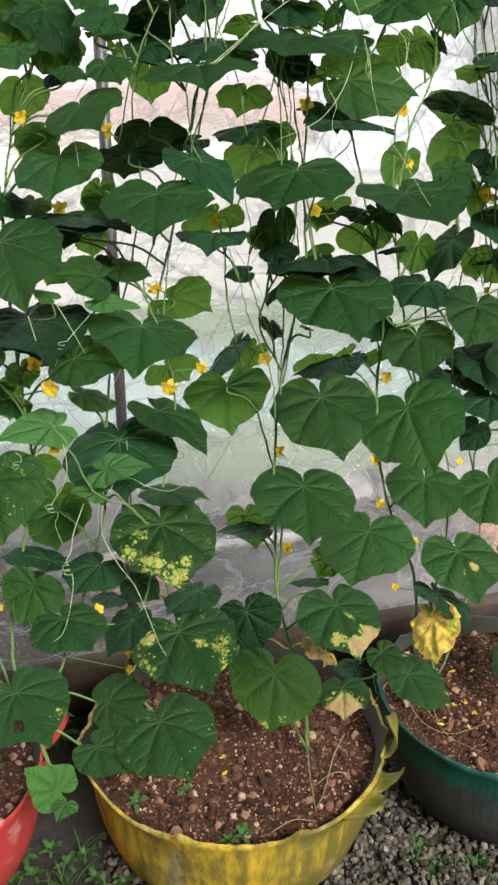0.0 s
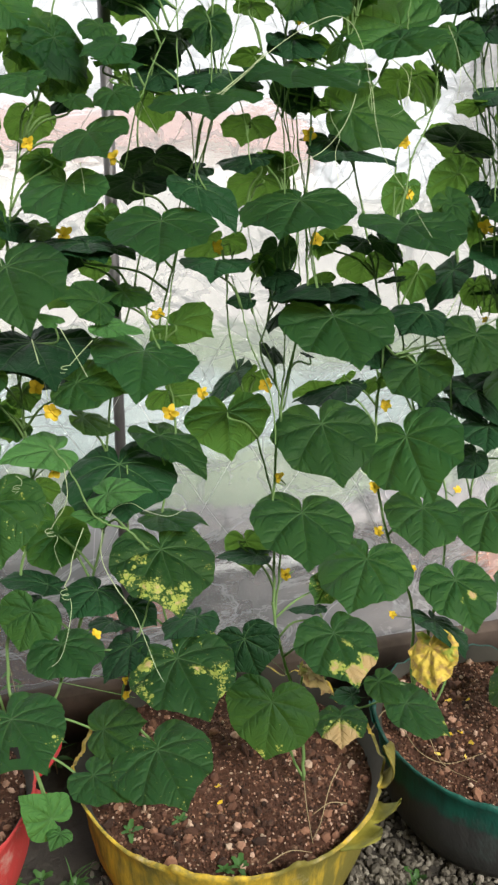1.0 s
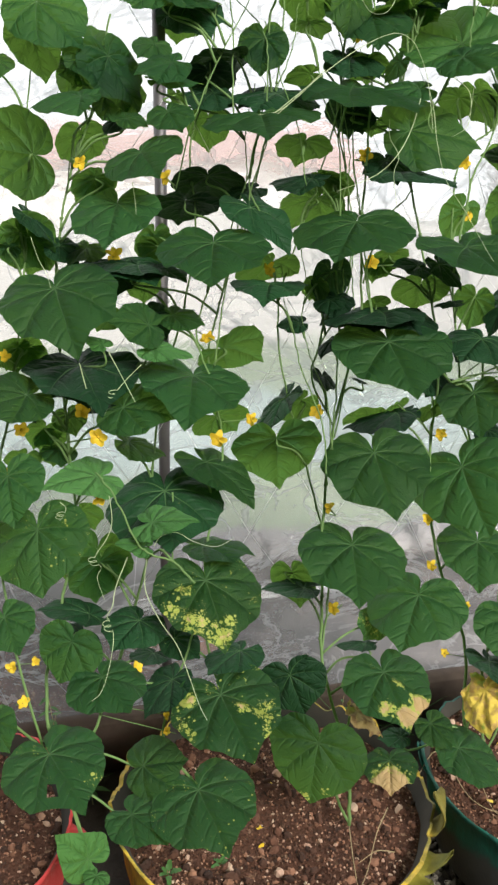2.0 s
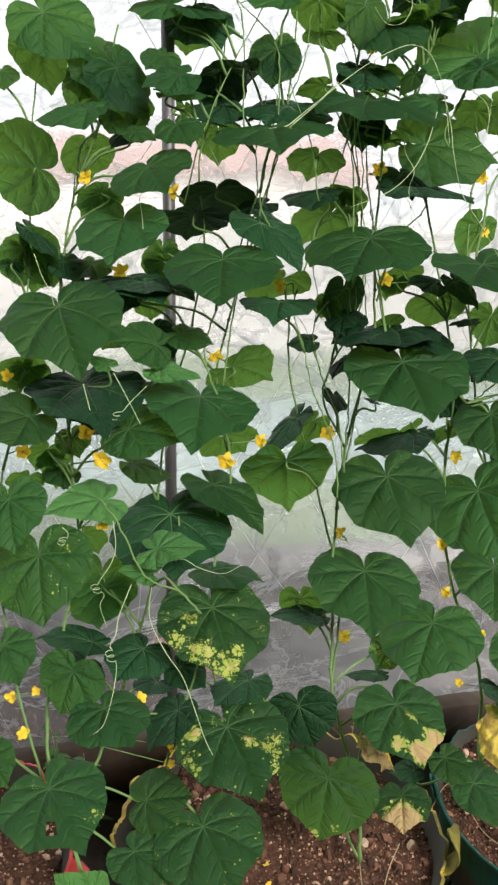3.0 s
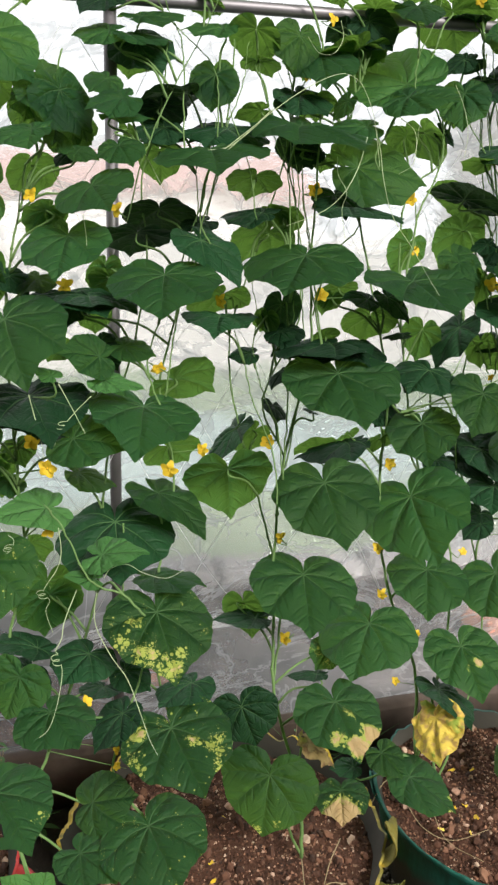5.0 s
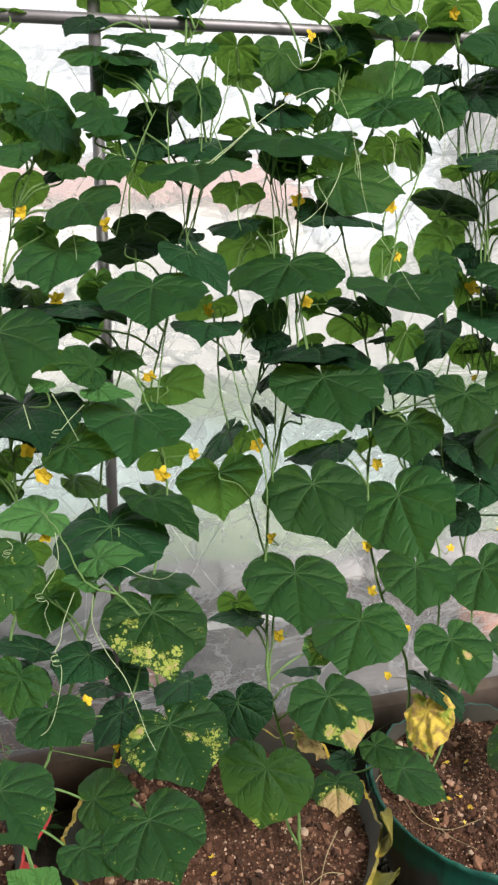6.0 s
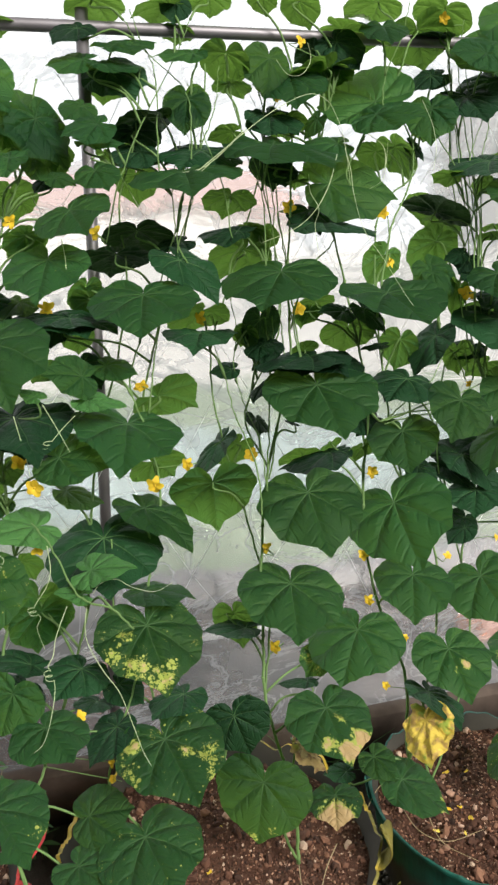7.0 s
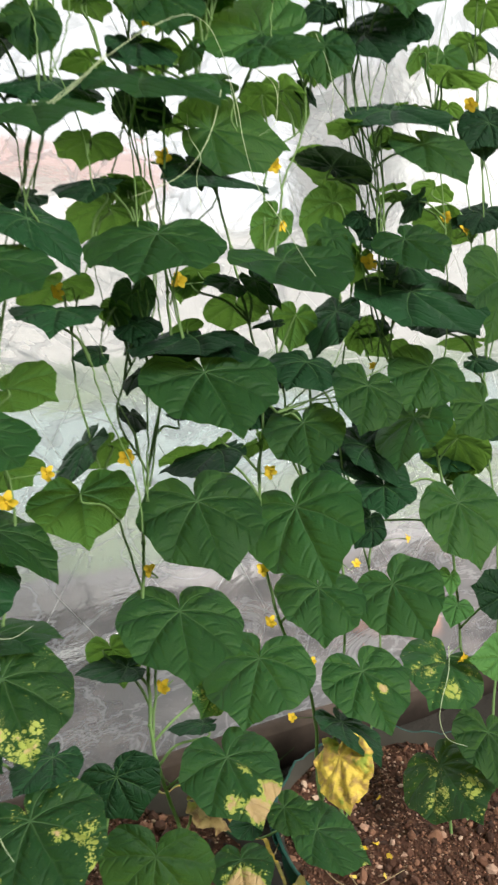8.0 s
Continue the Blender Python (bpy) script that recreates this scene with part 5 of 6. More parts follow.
leaf(vine_a, 0.153, 1.497, 1.184, -34, -10, 172, 0.061, 0.97, 0.28, 0.20, "shaded")
leaf(vine_b, 0.542, 1.508, 1.181, -81, -1, 22, 0.097, 0.97, 0.25, 0.23, "shaded")
leaf(vine_a, 0.039, 1.399, 1.176, -23, 14, 179, 0.195, 0.93, 0.13, 0.36)
leaf(vine_c, 0.792, 1.524, 1.172, -43, 23, -22, 0.057, 0.96, 0.29, 0.24)
leaf(vine_d, 1.054, 1.449, 1.169, -20, 0, -178, 0.246, 1.05, 0.09, -0.05, "shaded")
leaf(vine_b, 0.409, 1.459, 1.168, 2, -1, 159, 0.138, 0.95, 0.04, 0.36, "shaded")
leaf(vine_b, 0.203, 1.574, 1.165, -55, 0, -16, 0.071, 0.96, 0.29, 0.21)
leaf(vine_b, 0.507, 1.485, 1.164, -59, 8, -38, 0.055, 0.94, 0.29, 0.21)
leaf(vine_b, 0.514, 1.513, 1.156, -46, 15, -13, 0.051, 0.96, 0.31, 0.20)
leaf(vine_c, 0.732, 1.516, 1.156, -38, -0, -19, 0.113, 1.00, 0.35, 0.18)
leaf(vine_c, 0.903, 1.466, 1.138, -46, 2, 96, 0.126, 0.94, 0.19, 0.31, "shaded")
leaf(vine_b, 0.547, 1.490, 1.135, -23, -1, 154, 0.077, 0.97, 0.30, 0.22, "shaded")
leaf(vine_b, 0.533, 1.482, 1.134, -18, 4, 152, 0.061, 0.97, 0.28, 0.21, "shaded")
leaf(vine_c, 0.849, 1.510, 1.127, -73, 10, -40, 0.090, 0.94, 0.31, 0.20)
leaf(vine_c, 0.790, 1.483, 1.123, -6, -4, 66, 0.059, 0.98, 0.20, 0.24, "shaded")
leaf(vine_c, 0.627, 1.487, 1.123, 36, 13, 161, 0.057, 0.96, 0.21, 0.11)
leaf(vine_b, 0.235, 1.442, 1.121, -11, 22, -120, 0.074, 1.00, 0.33, 0.18)
leaf(vine_c, 0.644, 1.527, 1.119, -25, 0, 13, 0.050, 0.98, 0.32, 0.21)
leaf(vine_c, 0.616, 1.442, 1.117, -1, 7, 121, 0.188, 1.02, 0.28, 0.14, "shaded")
leaf(vine_a, 0.182, 1.383, 1.117, 19, -44, 96, 0.091, 0.98, 0.20, 0.18)
leaf(vine_c, 0.643, 1.470, 1.113, -2, -2, 146, 0.187, 1.03, 0.44, 0.16, "shaded")
leaf(vine_a, 0.142, 1.497, 1.112, -38, 18, 38, 0.063, 0.99, 0.32, 0.14)
leaf(vine_b, 0.205, 1.513, 1.111, -38, 20, -165, 0.079, 0.99, 0.36, 0.20, "shaded")
leaf(vine_a, 0.137, 1.561, 1.108, -60, 22, 32, 0.057, 0.99, 0.33, 0.20)
leaf(vine_d, 1.174, 1.511, 1.107, -6, 9, -175, 0.144, 0.99, 0.26, 0.19, "shaded")
leaf(vine_b, 0.573, 1.513, 1.103, -18, -24, 105, 0.067, 0.97, 0.25, 0.22, "shaded")
leaf(vine_d, 1.028, 1.532, 1.102, -9, -9, 105, 0.100, 0.98, 0.33, 0.23, "shaded")
leaf(vine_c, 0.979, 1.498, 1.100, -79, -10, -4, 0.072, 0.97, 0.30, 0.20)
leaf(vine_b, 0.480, 1.498, 1.091, -4, -28, 79, 0.055, 0.99, 0.29, 0.18, "shaded")
leaf(vine_a, 0.105, 1.378, 1.089, 23, -11, 49, 0.045, 0.98, 0.26, 0.18, "young")
leaf(vine_a, 0.189, 1.370, 1.080, -7, 13, -104, 0.081, 0.98, 0.23, 0.20, "young")
leaf(vine_c, 0.603, 1.371, 1.076, -24, 4, 175, 0.200, 1.03, 0.06, 0.11)
leaf(vine_a, -0.022, 1.477, 1.068, -49, -5, 16, 0.086, 0.99, 0.37, 0.19)
leaf(vine_d, 1.067, 1.518, 1.066, -28, 26, -12, 0.095, 1.01, 0.37, 0.23)
leaf(vine_b, 0.529, 1.451, 1.065, -30, 16, 112, 0.062, 0.97, 0.27, 0.25, "shaded")
leaf(vine_a, -0.010, 1.492, 1.062, -38, 30, 13, 0.088, 0.95, 0.26, 0.32)
leaf(vine_c, 0.826, 1.436, 1.061, -7, -13, 133, 0.133, 0.98, 0.41, 0.26, "shaded")
leaf(vine_d, 1.254, 1.494, 1.055, 3, 29, 55, 0.094, 0.99, 0.28, 0.21)
leaf(vine_b, 0.333, 1.480, 1.053, -14, -44, -41, 0.135, 0.97, -0.01, 0.40)
leaf(vine_d, 1.041, 1.367, 1.047, -31, -23, 133, 0.141, 0.96, 0.23, 0.26)
leaf(vine_a, 0.074, 1.428, 1.045, -5, 1, -173, 0.196, 0.98, -0.03, 0.32, "shaded")
leaf(vine_d, 1.186, 1.406, 1.037, -3, 17, -145, 0.067, 1.01, 0.29, 0.19, "shaded")
leaf(vine_a, 0.067, 1.457, 1.036, -23, 5, -175, 0.129, 0.96, 0.25, 0.26, "shaded")
leaf(vine_c, 0.891, 1.519, 1.029, -2, -10, 118, 0.134, 0.98, 0.34, 0.26, "shaded")
leaf(vine_b, 0.257, 1.392, 1.027, -7, -10, 168, 0.192, 0.97, -0.03, 0.35)
leaf(vine_c, 0.907, 1.366, 1.027, -33, -22, 154, 0.135, 0.99, 0.10, 0.22)
leaf(vine_a, -0.016, 1.367, 1.015, -4, -25, 122, 0.122, 0.98, 0.10, 0.14)
leaf(vine_b, 0.525, 1.479, 0.993, -23, -24, -176, 0.058, 0.96, 0.26, 0.25, "shaded")
leaf(vine_c, 0.746, 1.491, 0.986, -16, -24, 129, 0.102, 0.99, 0.33, 0.19, "shaded")
leaf(vine_a, 0.136, 1.365, 0.986, 2, 31, -122, 0.128, 0.95, 0.12, 0.18)
leaf(vine_b, 0.599, 1.462, 0.982, 21, 11, 52, 0.035, 1.00, 0.31, 0.18, "shaded")
leaf(vine_a, -0.032, 1.478, 0.974, -20, 4, -143, 0.072, 0.97, 0.30, 0.26, "shaded")
leaf(vine_a, 0.120, 1.522, 0.973, -2, -22, 153, 0.126, 0.96, 0.28, 0.27, "shaded")
leaf(vine_c, 0.780, 1.479, 0.970, -14, -21, 126, 0.086, 0.98, 0.33, 0.17, "shaded")
leaf(vine_d, 1.170, 1.361, 0.967, -25, -39, 126, 0.123, 0.99, 0.19, 0.20)
leaf(vine_c, 0.800, 1.397, 0.966, -29, 8, 155, 0.138, 0.99, 0.09, 0.25)
leaf(vine_b, 0.451, 1.482, 0.953, -44, 2, 83, 0.129, 0.99, 0.25, 0.20, "shaded")
leaf(vine_a, 0.053, 1.469, 0.949, -35, 10, -174, 0.062, 0.98, 0.31, 0.18)
leaf(vine_d, 1.036, 1.393, 0.948, -35, 14, 108, 0.150, 1.00, 0.31, 0.27)
leaf(vine_b, 0.489, 1.493, 0.943, -48, 31, 22, 0.087, 1.01, 0.36, 0.21)
leaf(vine_a, 0.011, 1.463, 0.928, -60, 22, 16, 0.064, 0.98, 0.37, 0.22)
leaf(vine_c, 0.735, 1.441, 0.927, -43, 1, -1, 0.065, 0.99, 0.36, 0.21)
leaf(vine_b, 0.319, 1.478, 0.927, -34, -33, -23, 0.111, 1.00, 0.33, 0.18)
leaf(vine_c, 0.824, 1.491, 0.924, -25, 15, -2, 0.099, 0.97, 0.24, 0.29)
leaf(vine_c, 0.692, 1.496, 0.924, -44, -16, 10, 0.058, 0.97, 0.32, 0.23)
leaf(vine_d, 1.051, 1.490, 0.912, -9, -20, 117, 0.122, 0.97, 0.40, 0.22, "shaded")
leaf(vine_c, 0.680, 1.476, 0.912, -13, 6, 77, 0.145, 1.08, 0.47, 0.17, "shaded")
leaf(vine_a, 0.024, 1.475, 0.912, -56, 23, 21, 0.058, 0.98, 0.34, 0.20)
leaf(vine_b, 0.417, 1.418, 0.895, -54, -8, -10, 0.172, 0.98, 0.02, 0.24)
leaf(vine_a, 0.157, 1.473, 0.890, -19, 8, -99, 0.094, 1.05, 0.41, 0.15)
leaf(vine_a, -0.053, 1.352, 0.887, -39, 15, 169, 0.120, 0.95, 0.37, 0.26)
leaf(vine_a, 0.034, 1.474, 0.885, -13, -6, -179, 0.066, 0.98, 0.34, 0.19)
leaf(vine_c, 0.654, 1.544, 0.884, 35, 15, 156, 0.103, 1.00, 0.29, 0.08)
leaf(vine_d, 0.981, 1.453, 0.883, -30, 2, -148, 0.152, 0.97, 0.13, 0.27, "shaded")
leaf(vine_a, 0.033, 1.474, 0.882, -43, 10, 5, 0.070, 0.98, 0.34, 0.22)
leaf(vine_a, -0.024, 1.473, 0.879, -42, 21, 19, 0.068, 0.98, 0.34, 0.20)
leaf(vine_d, 1.341, 1.501, 0.879, -14, -19, 121, 0.102, 0.95, 0.24, 0.29, "shaded")
leaf(vine_c, 0.862, 1.432, 0.877, -32, 3, -167, 0.075, 0.98, 0.28, 0.24, "shaded")
leaf(vine_b, 0.584, 1.357, 0.876, -29, 5, 173, 0.188, 1.06, 0.21, 0.13)
leaf(vine_d, 0.997, 1.492, 0.875, -17, -23, 136, 0.120, 1.01, 0.40, 0.16, "shaded")
leaf(vine_d, 1.192, 1.441, 0.875, -71, 7, -57, 0.152, 0.96, 0.37, 0.14)
leaf(vine_a, 0.087, 1.358, 0.873, 6, -19, 107, 0.114, 0.95, 0.14, 0.22, "young")
leaf(vine_b, 0.289, 1.422, 0.859, -17, -7, -134, 0.160, 0.97, 0.11, 0.36)
leaf(vine_c, 0.945, 1.465, 0.859, -21, 6, -153, 0.093, 0.97, 0.18, 0.26, "shaded")
leaf(vine_d, 1.242, 1.489, 0.844, -18, -6, 126, 0.143, 1.01, 0.40, 0.15, "shaded")
leaf(vine_c, 0.769, 1.362, 0.832, -28, 28, 155, 0.213, 0.96, 0.28, 0.25)
leaf(vine_d, 0.980, 1.396, 0.824, -11, 1, 144, 0.120, 0.98, 0.18, 0.26, "shaded")
leaf(vine_a, 0.167, 1.279, 0.816, 16, 18, -113, 0.091, 0.96, 0.20, 0.24, "young")
leaf(vine_b, 0.210, 1.413, 0.814, -21, 3, 174, 0.196, 1.07, 0.53, 0.01, "shaded")
leaf(vine_d, 1.213, 1.466, 0.796, -30, -12, -85, 0.110, 0.96, 0.23, 0.33)
leaf(vine_a, -0.013, 1.335, 0.796, -51, 15, 160, 0.149, 1.15, 0.25, 0.16, "speckled")
leaf(vine_d, 1.104, 1.330, 0.793, -50, 5, 177, 0.175, 0.98, 0.09, 0.20)
leaf(vine_a, 0.148, 1.274, 0.778, 14, -13, 78, 0.055, 0.97, 0.22, 0.18, "young")
leaf(vine_a, 0.066, 1.461, 0.769, -58, -22, -16, 0.073, 0.98, 0.33, 0.21)
leaf(vine_c, 0.949, 1.383, 0.749, -35, -15, 103, 0.065, 0.97, 0.31, 0.18, "shaded")
leaf(vine_d, 0.982, 1.433, 0.748, -29, -26, 144, 0.072, 0.96, 0.33, 0.21, "shaded")
leaf(vine_b, 0.271, 1.371, 0.720, 1, -7, -106, 0.131, 0.98, 0.24, 0.24)
leaf(vine_b, 0.534, 1.315, 0.718, -19, -5, 167, 0.186, 1.03, 0.20, 0.17)
leaf(vine_a, 0.088, 1.429, 0.707, -76, 15, 0, 0.134, 1.00, 0.50, 0.13)
leaf(vine_a, 0.090, 1.388, 0.700, -70, 1, 14, 0.123, 0.99, 0.42, 0.14)
leaf(vine_b, 0.260, 1.303, 0.687, -26, -2, -173, 0.183, 1.02, 0.19, 0.22, "mosaic_rim")
leaf(vine_c, 0.805, 1.337, 0.685, -22, -1, 153, 0.153, 1.00, 0.13, 0.23)
leaf(vine_c, 0.934, 1.295, 0.682, -21, 21, 169, 0.164, 1.00, 0.20, 0.20)
leaf(vine_a, -0.074, 1.293, 0.668, -25, 15, -171, 0.095, 0.98, 0.34, 0.19)
leaf(vine_d, 1.092, 1.320, 0.650, -44, -20, 163, 0.048, 0.98, 0.28, 0.18, "young")
leaf(vine_a, 0.062, 1.330, 0.635, 21, 7, 86, 0.114, 0.97, 0.06, 0.30, "shaded")
leaf(vine_b, 0.450, 1.397, 0.631, -83, -16, -39, 0.095, 0.96, 0.32, 0.21)
leaf(vine_b, 0.453, 1.339, 0.630, -0, 10, 63, 0.111, 0.98, 0.17, 0.21, "shaded")
leaf(vine_a, 0.028, 1.265, 0.624, -72, -17, 156, 0.102, 1.06, 0.26, 0.21)
leaf(vine_c, 0.657, 1.280, 0.620, -31, 1, 137, 0.163, 1.10, 0.53, 0.10)
leaf(vine_d, 1.170, 1.263, 0.618, 51, -56, 39, 0.096, 0.99, 0.25, 0.21, "shaded")
leaf(vine_a, 0.146, 1.322, 0.614, -5, -10, 139, 0.110, 0.99, 0.40, 0.19, "shaded")
leaf(vine_d, 1.077, 1.281, 0.612, -15, -9, 131, 0.066, 0.97, 0.34, 0.19, "young")
leaf(vine_a, 0.049, 1.362, 0.574, 5, -25, 151, 0.096, 1.00, 0.35, 0.21, "shaded")
leaf(vine_c, 0.829, 1.232, 0.573, -28, 3, 175, 0.149, 1.02, 0.18, 0.18, "spotted")
leaf(vine_a, 0.072, 1.233, 0.571, -10, 5, -157, 0.115, 1.14, 0.52, 0.11)
leaf(vine_b, 0.214, 1.347, 0.554, -20, 17, -143, 0.076, 0.97, 0.27, 0.20, "shaded")
leaf(vine_b, 0.596, 1.322, 0.553, -20, -33, 146, 0.070, 0.97, 0.33, 0.20, "mosaic")
leaf(vine_b, 0.317, 1.283, 0.552, -1, 7, 121, 0.104, 1.02, 0.43, 0.23, "shaded")
leaf(vine_b, 0.555, 1.278, 0.532, -3, 16, 64, 0.077, 0.99, 0.26, 0.18, "shaded")
leaf(vine_a, -0.097, 1.210, 0.531, -37, 39, 174, 0.072, 0.95, 0.25, 0.21)
leaf(vine_d, 1.124, 1.210, 0.529, 24, -64, 66, 0.083, 0.98, 0.34, 0.16, "young")
leaf(vine_a, 0.174, 1.352, 0.526, 14, 0, 143, 0.076, 0.97, 0.24, 0.24, "shaded")
leaf(vine_b, 0.263, 1.202, 0.526, -12, 12, -174, 0.179, 1.00, 0.21, 0.22, "mosaic_patch")
leaf(vine_a, 0.193, 1.267, 0.524, -25, 8, 117, 0.104, 0.95, 0.14, 0.27, "shaded")
leaf(vine_b, 0.558, 1.199, 0.523, -19, 1, 178, 0.155, 1.02, 0.21, 0.09, "scorched")
leaf(vine_d, 1.048, 1.264, 0.511, -5, -18, 130, 0.163, 1.01, 0.39, 0.20, "mosaic")
leaf(vine_b, 0.402, 1.252, 0.508, -75, 22, 158, 0.108, 1.12, 0.32, 0.22, "shaded")
leaf(vine_c, 0.787, 1.224, 0.493, -5, -22, -166, 0.128, 0.97, 0.16, 0.29, "shaded")
leaf(vine_a, -0.019, 1.182, 0.479, -6, 6, -159, 0.161, 1.02, 0.27, 0.18, "holed")
leaf(vine_c, 0.754, 1.180, 0.468, -35, 33, 134, 0.119, 0.99, 0.41, 0.18, "yellow")
leaf(vine_b, 0.519, 1.212, 0.437, -31, -12, -121, 0.080, 1.00, 0.31, 0.19, "brown")
leaf(vine_c, 0.638, 1.160, 0.429, -24, 14, -159, 0.072, 0.98, 0.26, 0.19)
leaf(vine_b, 0.426, 1.162, 0.428, -73, -5, 153, 0.153, 1.10, 0.32, 0.18, "tip_specked")
leaf(vine_d, 1.059, 1.156, 0.424, -33, -23, 168, 0.134, 1.08, 0.41, 0.08)
leaf(vine_a, 0.132, 1.208, 0.405, 23, 32, -103, 0.107, 0.94, 0.25, 0.26)
leaf(vine_b, 0.213, 1.146, 0.390, -8, 11, -172, 0.168, 1.02, 0.38, 0.20, "speckled")
leaf(vine_c, 0.687, 1.139, 0.384, -18, -1, -136, 0.135, 0.96, 0.11, 0.21, "tip_specked")
leaf(vine_b, 0.554, 1.143, 0.382, -9, 9, 155, 0.095, 1.01, 0.39, 0.14, "half_scorched")
leaf(vine_c, 0.607, 1.207, 0.372, -3, -7, 72, 0.056, 0.97, 0.25, 0.20, "shaded")
leaf(vine_a, 0.104, 1.154, 0.358, -5, 7, -142, 0.106, 0.97, 0.18, 0.21)
leaf(vine_d, 0.992, 1.195, 0.351, -5, 23, 167, 0.167, 1.03, 0.69, 0.14, "mosaic")
leaf(vine_a, 0.027, 1.105, 0.333, 69, -36, 31, 0.082, 1.00, 0.38, 0.18, "young")
leaf(vine_a, 0.038, 1.087, 0.315, 3, -9, 149, 0.043, 0.98, 0.31, 0.18, "young")

# ---- flowers ----
flower(vine_a, 0.089, 1.476, 1.364, 100, 25)
flower(vine_b, 0.246, 1.549, 1.339, 63, -45)
flower(vine_a, 0.140, 1.488, 1.213, 40, 20)
flower(vine_b, 0.430, 1.520, 1.187, 96, -58)
flower(vine_c, 0.624, 1.577, 1.386, 77, 4)
flower(vine_c, 0.609, 1.484, 1.200, 71, -2)
flower(vine_b, 0.292, 1.456, 1.080, 100, 19)
flower(vine_a, 0.073, 1.429, 0.965, 68, 2)
flower(vine_a, 0.092, 1.352, 0.942, 72, -12)
flower(vine_b, 0.304, 1.401, 0.910, 98, -20)
flower(vine_b, 0.371, 1.419, 0.935, 79, -46)
flower(vine_b, 0.501, 1.349, 0.777, 45, -59)
flower(vine_a, 0.085, 1.339, 0.842, 82, 24)
flower(vine_b, 0.497, 1.431, 0.939, 82, -20)
flower(vine_c, 0.737, 1.394, 0.889, 64, -54)
flower(vine_c, 0.839, 1.561, 1.280, 85, 36)
flower(vine_c, 0.799, 1.510, 1.376, 74, -47)
flower(vine_c, 0.792, 1.610, 1.114, 41, 40)
flower(vine_c, 0.702, 1.320, 0.656, 88, -54, 0.018)
flower(vine_c, 0.769, 1.294, 0.574, 51, -37, 0.018)
flower(vine_a, 0.132, 1.268, 0.557, 52, 21, 0.018)
flower(vine_a, 0.180, 1.241, 0.471, 60, -45, 0.018)
flower(vine_a, 0.179, 1.233, 0.446, 49, -49, 0.018)
flower(vine_b, 0.508, 1.319, 0.591, 80, -54)
flower(vine_c, 0.698, 1.346, 0.739, 53, -28, 0.018)
flower(vine_c, 0.996, 1.499, 1.215, 75, 0)
flower(vine_c, 0.727, 1.285, 0.483, 53, -36, 0.018)
flower(vine_d, 1.057, 1.240, 0.530, 81, 23, 0.018)
flower(vine_d, 1.280, 1.582, 1.505, 92, -52)
flower(vine_c, 0.967, 1.461, 1.222, 88, -60)
flower(vine_c, 1.004, 1.483, 1.028, 32, -36, 0.018)
flower(vine_d, 1.237, 1.526, 1.269, 50, 14)
flower(vine_c, 0.992, 1.337, 0.740, 79, 29, 0.018)
flower(vine_c, 0.876, 1.330, 0.717, 36, 5, 0.018)
flower(vine_d, 1.198, 1.534, 1.295, 94, -48)
flower(vine_d, 1.253, 1.432, 1.132, 69, 32)
flower(vine_a, -0.047, 1.440, 1.063, 93, 29, 0.018)
flower(vine_a, -0.028, 1.394, 0.950, 78, 11)
flower(vine_a, -0.058, 1.382, 0.881, 87, 5)
flower(vine_a, -0.032, 1.303, 0.572, 52, 20, 0.018)
flower(vine_a, -0.069, 1.302, 0.568, 67, -10, 0.018)
flower(vine_a, -0.057, 1.283, 0.510, 54, 31, 0.018)
flower(vine_c, 0.656, 1.610, 1.691, 83, 20, 0.018)
flower(vine_c, 0.970, 1.610, 1.751, 74, -40)
flower(vine_c, 0.611, 1.610, 1.586, 33, 29, 0.018)

# ---- tendrils ----
tendril(vine_c, [(0.659, 1.433, 1.478), (0.646, 1.432, 1.430), (0.613, 1.405, 1.390), (0.587, 1.410, 1.361), (0.546, 1.390, 1.344), (0.503, 1.400, 1.327)], 0.0013, 0)
tendril(vine_c, [(0.613, 1.452, 1.444), (0.619, 1.458, 1.415), (0.626, 1.433, 1.385), (0.622, 1.439, 1.355), (0.617, 1.408, 1.306)], 0.0011, 0)
tendril(vine_c, [(0.741, 1.476, 1.518), (0.777, 1.485, 1.499), (0.771, 1.460, 1.468), (0.767, 1.467, 1.443)], 0.0011, 0)
tendril(vine_b, [(0.501, 1.476, 1.519), (0.454, 1.477, 1.476), (0.411, 1.452, 1.445), (0.394, 1.465, 1.439)], 0.0011, 0)
tendril(vine_c, [(0.647, 1.547, 1.678), (0.656, 1.553, 1.651), (0.629, 1.529, 1.621), (0.607, 1.544, 1.622), (0.581, 1.536, 1.644)], 0.0010, 0)
tendril(vine_c, [(0.666, 1.416, 1.487), (0.680, 1.420, 1.453), (0.674, 1.390, 1.407), (0.695, 1.387, 1.348), (0.722, 1.354, 1.294), (0.764, 1.351, 1.236), (0.790, 1.320, 1.187)], 0.0010, 0)
tendril(vine_a, [(0.066, 1.332, 1.070), (0.074, 1.335, 1.032), (0.080, 1.310, 1.001), (0.084, 1.315, 0.969)], 0.0013, 0)
tendril(vine_a, [(0.112, 1.337, 1.084), (0.131, 1.340, 1.045), (0.148, 1.313, 1.008)], 0.0012, 0)
tendril(vine_a, [(0.161, 1.330, 1.064), (0.135, 1.337, 1.036), (0.111, 1.315, 1.015), (0.100, 1.321, 0.987)], 0.0010, 3)
tendril(vine_b, [(0.483, 1.489, 1.497), (0.454, 1.496, 1.471), (0.418, 1.474, 1.451), (0.382, 1.487, 1.444)], 0.0013, 0)
